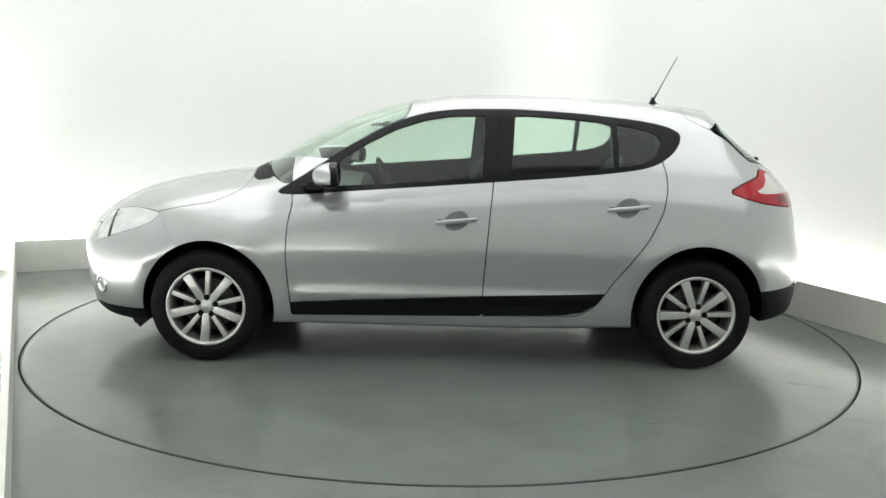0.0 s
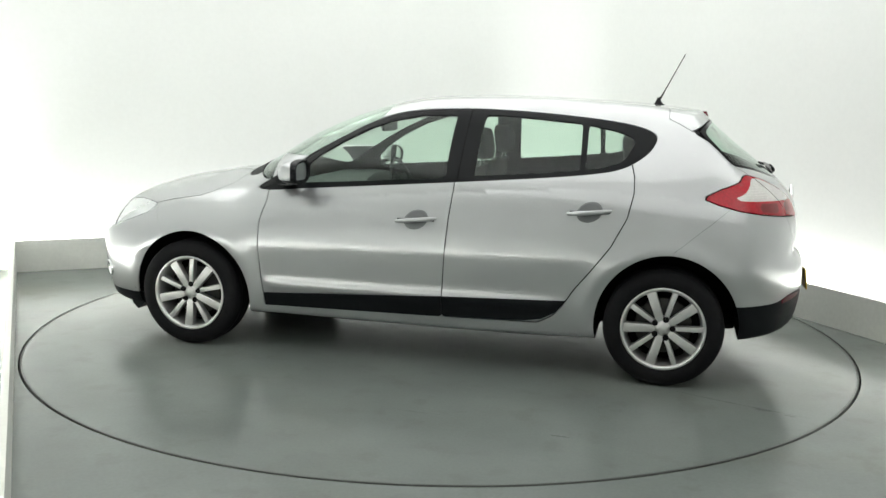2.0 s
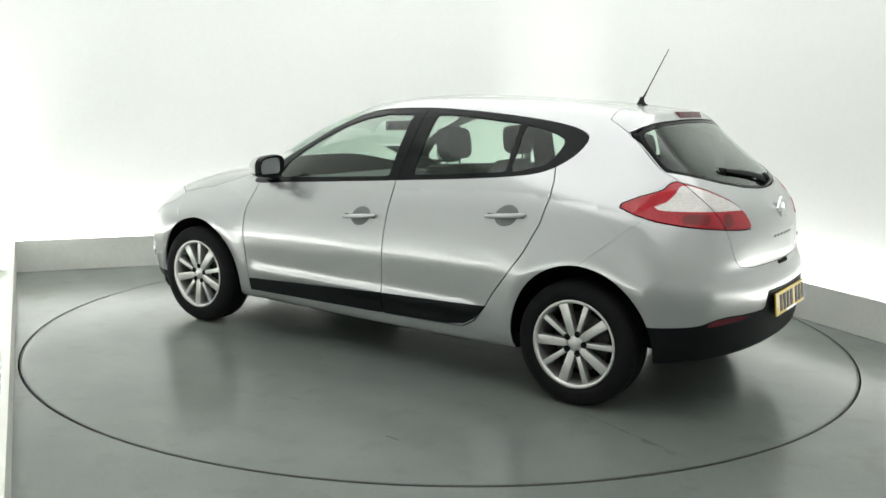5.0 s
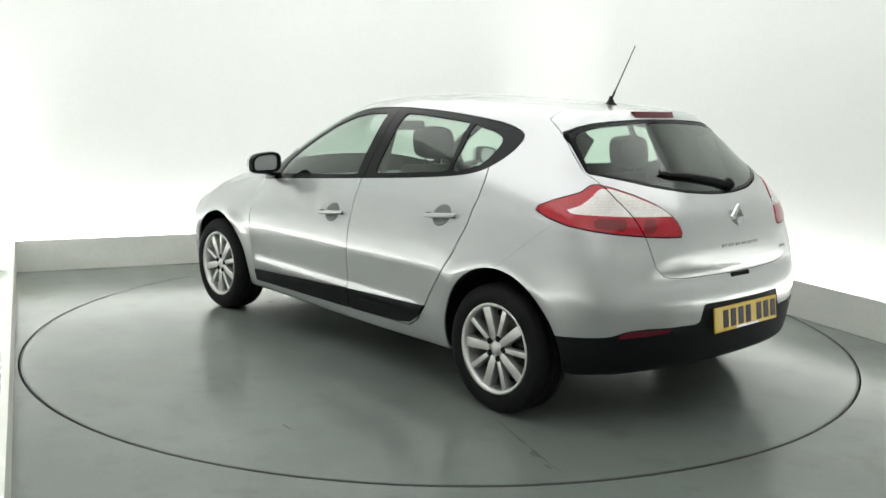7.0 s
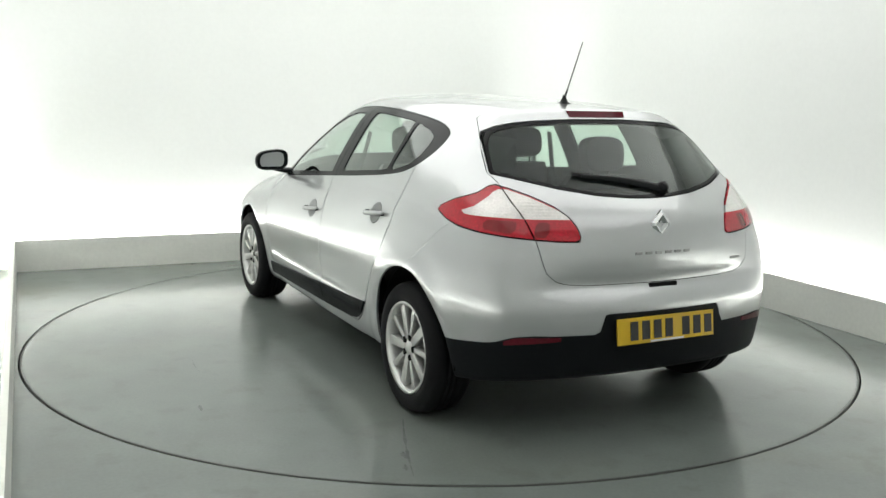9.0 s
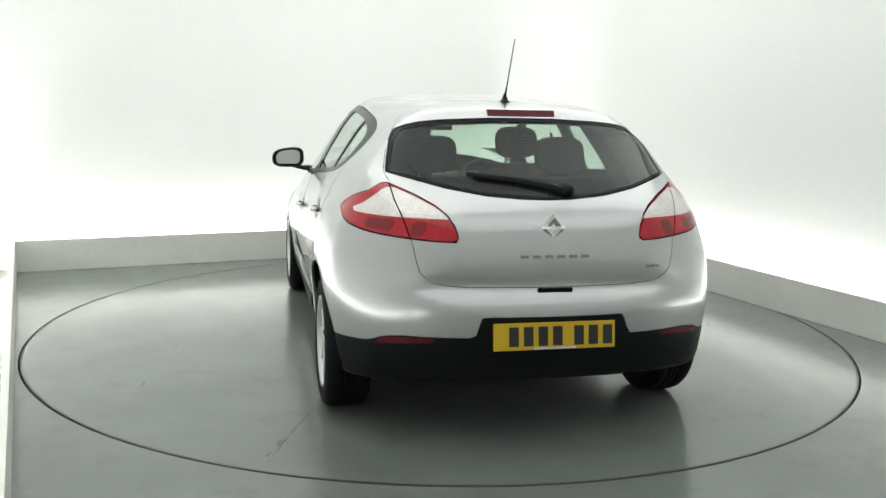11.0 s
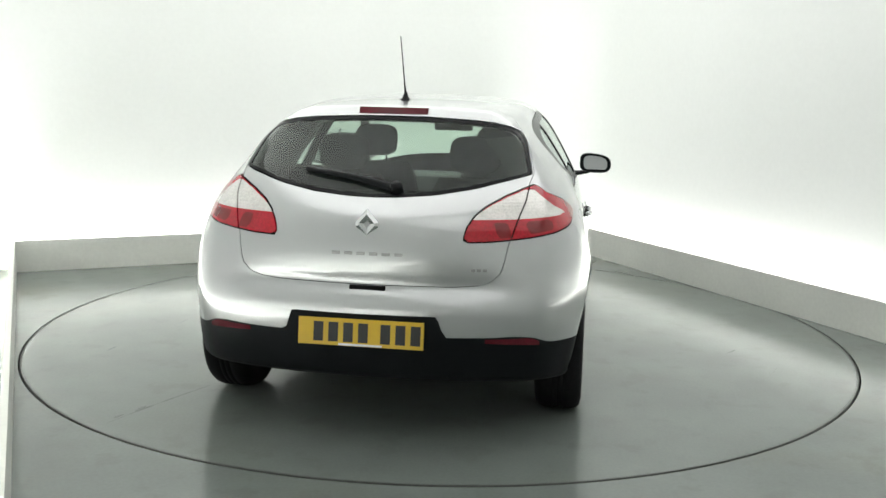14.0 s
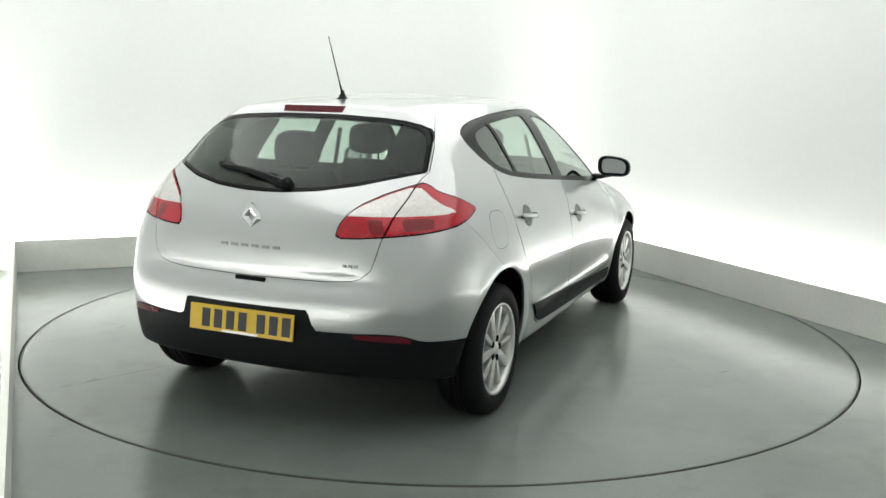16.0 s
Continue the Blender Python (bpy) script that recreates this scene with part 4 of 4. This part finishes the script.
part("engine_light_block", bm, SHADOW_BLACK, car, "added black block that keeps light from under the engine")
bm = bmesh.new()
box(bm, -1.70, -0.94, -0.50, 0.50, 0.235, 0.33, 0.03)
part("boot_light_block", bm, SHADOW_BLACK, car, "added black block that keeps light from under the boot")

# fog lamps
for side in (1, -1):
    v, f = revolve([(0.0005, 0.0), (0.030, 0.002), (0.036, 0.012), (0.048, 0.014), (0.052, 0.0)], 24)
    lamp = link_mesh("fog_lamp", v, f, CHROME, car, "round fog lamp", True)
    at = np.array([[2.3 - 0.002 * k, 0.72 * side, 0.385] for k in range(400)])
    hit = at[int(np.argmax(shell(at) < 0))]
    out = Vector(slope_of(shell, hit[None])[0]).normalized()
    turn = out.to_track_quat("Y", "Z").to_matrix().to_4x4()
    lamp.matrix_basis = Matrix.Translation(Vector(hit) - out * 0.007) @ turn

# rubber deflectors ahead of the front wheels
for side in (1, -1):
    v, f = loft([[Vector((x, y * side, z)) for x, z in ((1.74, 0.27), (1.66, 0.27), (1.655, 0.205), (1.70, 0.165), (1.735, 0.20))] for y in (0.62, 0.80)])
    part("air_deflector", bm_from(v, f), PLASTIC, car, "black rubber air deflector")

# fuel flap outline on the far flank
flap = oval(-1.33, 0, 0.86, 0.085, 0.085, (1, 0, 0), (0, 0, 1), 32, 3.0)
verts, faces = [], []
for k, q in enumerate(flap):
    for r in (1.0, 0.98):
        x, z = -1.33 + (q.x + 1.33) * r, 0.86 + (q.z - 0.86) * r
        verts.append((x, -surface_y(x, z) - 0.0008, z))
n = len(flap)
for k in range(n):
    j = (k + 1) % n
    faces.append((2 * k, 2 * k + 1, 2 * j + 1, 2 * j))
link_mesh("fuel_flap_joint", verts, faces, SHADOW_BLACK, car, "fine joint of the fuel flap")


# ---- cabin ----
def seat_shape(w, d, h, lean, cx, cy, cz):
    """A padded upright slab that leans back."""
    rings = []
    for k in range(9):
        t = k / 8
        wide = w * (1 - 0.18 * t ** 2) * (0.86 if k in (0, 8) else 1)
        deep = d * (1 - 0.35 * t) * (0.7 if k in (0, 8) else 1)
        rings.append(oval(cx - lean * t, cy, cz + h * t, deep / 2, wide / 2, (1, 0, 0), (0, 1, 0), 20, 3.2))
    return loft(rings)


def seat(cx, cy, rear):
    root = new("rear_seat" if rear else "front_seat")
    root.parent = car
    tagged(root, "charcoal fabric seat with a headrest")
    bm = bmesh.new()
    box(bm, cx - 0.02, cx + 0.50, cy - 0.26, cy + 0.26, 0.38, 0.56, 0.06, seg=3)
    part("seat_cushion", bm, FABRIC, root, smooth=True)
    top = 1.06 if not rear else 1.05
    v, f = seat_shape(0.52, 0.16, top - 0.48, 0.22, cx, cy, 0.48)
    part("seat_back", bm_from(v, f), FABRIC, root, smooth=True)
    hx, hz = cx - 0.25, (1.185 if not rear else 1.165)
    v, f = loft([oval(hx + dx, cy, hz, 0.128 * k, 0.092 * k, (0, 1, 0), (0.12, 0, 1), 20, 3.4) for dx, k in ((0.055, 0.7), (0.045, 0.93), (0.0, 1.0), (-0.035, 0.93), (-0.045, 0.7))])
    rest = part("headrest", bm_from(v, f), FABRIC, root, "charcoal fabric headrest", True)
    for dy in (-0.06, 0.06):
        a = (hx + 0.01, cy + dy, 1.03)
        b = (hx, cy + dy, hz - 0.06)
        v, f = loft([oval(*a, 0.006, 0.006, (1, 0, 0), (0, 1, 0), 8, 2), oval(*b, 0.006, 0.006, (1, 0, 0), (0, 1, 0), 8, 2)])
        part("headrest_rod", bm_from(v, f), CHROME, rest, "steel headrest rod")


for cy in (0.36, -0.36):
    seat(-0.02, cy, False)
for cy in (0.33, -0.33):
    seat(-0.86, cy, True)

rings = []
for y in (-0.72, -0.70, -0.40, -0.2, 0, 0.2, 0.40, 0.70, 0.72):
    k = 0.9 if abs(y) > 0.71 else 1.0
    hump = 0.035 if y < -0.15 and y > -0.6 else 0.0
    rings.append([Vector((0.55, y, 0.55)), Vector((0.50, y, 0.80 * k)), Vector((0.56, y, (0.905 + hump) * k)), Vector((0.72, y, 0.925 * k)), Vector((0.93, y, 0.915 * k)), Vector((0.95, y, 0.55))])
v, f = loft(rings)
part("dashboard", bm_from(v, f), DASH, car, "dark grey moulded dashboard", True)
wheel_ring = new("steering_wheel")
wheel_ring.parent = car
wheel_ring.matrix_basis = pose(0.40, -0.36, 0.86, 0, -65, 0)
tagged(wheel_ring, "dark steering wheel")
verts, faces = [], []
for i in range(40):
    a = 2 * math.pi * i / 40
    for k in range(8):
        b = 2 * math.pi * k / 8
        r = 0.182 + 0.015 * math.cos(b)
        verts.append((r * math.cos(a), r * math.sin(a), 0.015 * math.sin(b)))
for i in range(40):
    for k in range(8):
        faces.append((i * 8 + k, ((i + 1) % 40) * 8 + k, ((i + 1) % 40) * 8 + (k + 1) % 8, i * 8 + (k + 1) % 8))
link_mesh("wheel_rim", verts, faces, PLASTIC, wheel_ring, "", True)
bm = bmesh.new()
box(bm, -0.075, 0.075, -0.085, 0.085, -0.03, 0.015, 0.02)
box(bm, -0.025, 0.025, -0.18, 0.18, -0.01, 0.008, 0.004)
part("wheel_hub", bm, PLASTIC, wheel_ring, smooth=True)

bm = bmesh.new()
box(bm, 0.385, 0.42, -0.125, 0.125, 1.225, 1.285, 0.014, seg=3)
part("interior_mirror", bm, PLASTIC, car, "dark interior mirror", True)
bm = bmesh.new()
box(bm, 0.42, 0.50, -0.012, 0.012, 1.255, 1.275, 0.004)
part("mirror_stem", bm, PLASTIC, car)

# parcel shelf
bm = bmesh.new()
box(bm, -1.74, -1.14, -0.60, 0.60, 0.965, 0.985, 0.006)
part("parcel_shelf", bm, SHADOW_BLACK, car, "dark parcel shelf")
# inner trim of the rear pillars
for side in (1, -1):
    rings = []
    for x, z0, z1 in ((-1.13, 1.00, 1.33), (-1.22, 0.98, 1.34), (-1.36, 0.98, 1.33), (-1.47, 0.98, 1.28)):
        ring = []
        for z in (z0, (z0 + z1) / 2, z1):
            ring.append(Vector((x, (surface_y(x, z) - 0.028) * side, z)))
        for z in (z1 - 0.02, (z0 + z1) / 2, z0):
            ring.append(Vector((x, (surface_y(x, z) - 0.19) * side, z)))
        rings.append(ring)
    v, f = loft(rings)
    part("pillar_trim", bm_from(v, f), FABRIC, car, "dark grey trim inside the rear pillar", True)

# seat belt webbing on the centre pillars
for side in (1, -1):
    p0, p1 = Vector((-0.20, 0.60 * side, 1.24)), Vector((-0.14, 0.72 * side, 0.72))
    wv = Vector((0.024, 0, 0.003))
    quad = [p0 - wv, p0 + wv, p1 + wv, p1 - wv]
    off = Vector((0, -0.003 * side, 0))
    v, f = loft([quad, [q + off for q in quad]])
    part("seat_belt", bm_from(v, f), FABRIC, car, "dark seat belt webbing")


def motions():
    rows, spins = [], []
    for t, a in TURN:
        c, s = math.cos(radians(a)), math.sin(radians(a))
        rows.append((t, pose(c * CAR_OFF[0] - s * CAR_OFF[1], s * CAR_OFF[0] + c * CAR_OFF[1], 0.0, 0, 0, a)))
        spins.append((t, pose(0, 0, 0, 0, 0, a)))
    walk(car, rows)
    walk(turntable, spins)


motions()
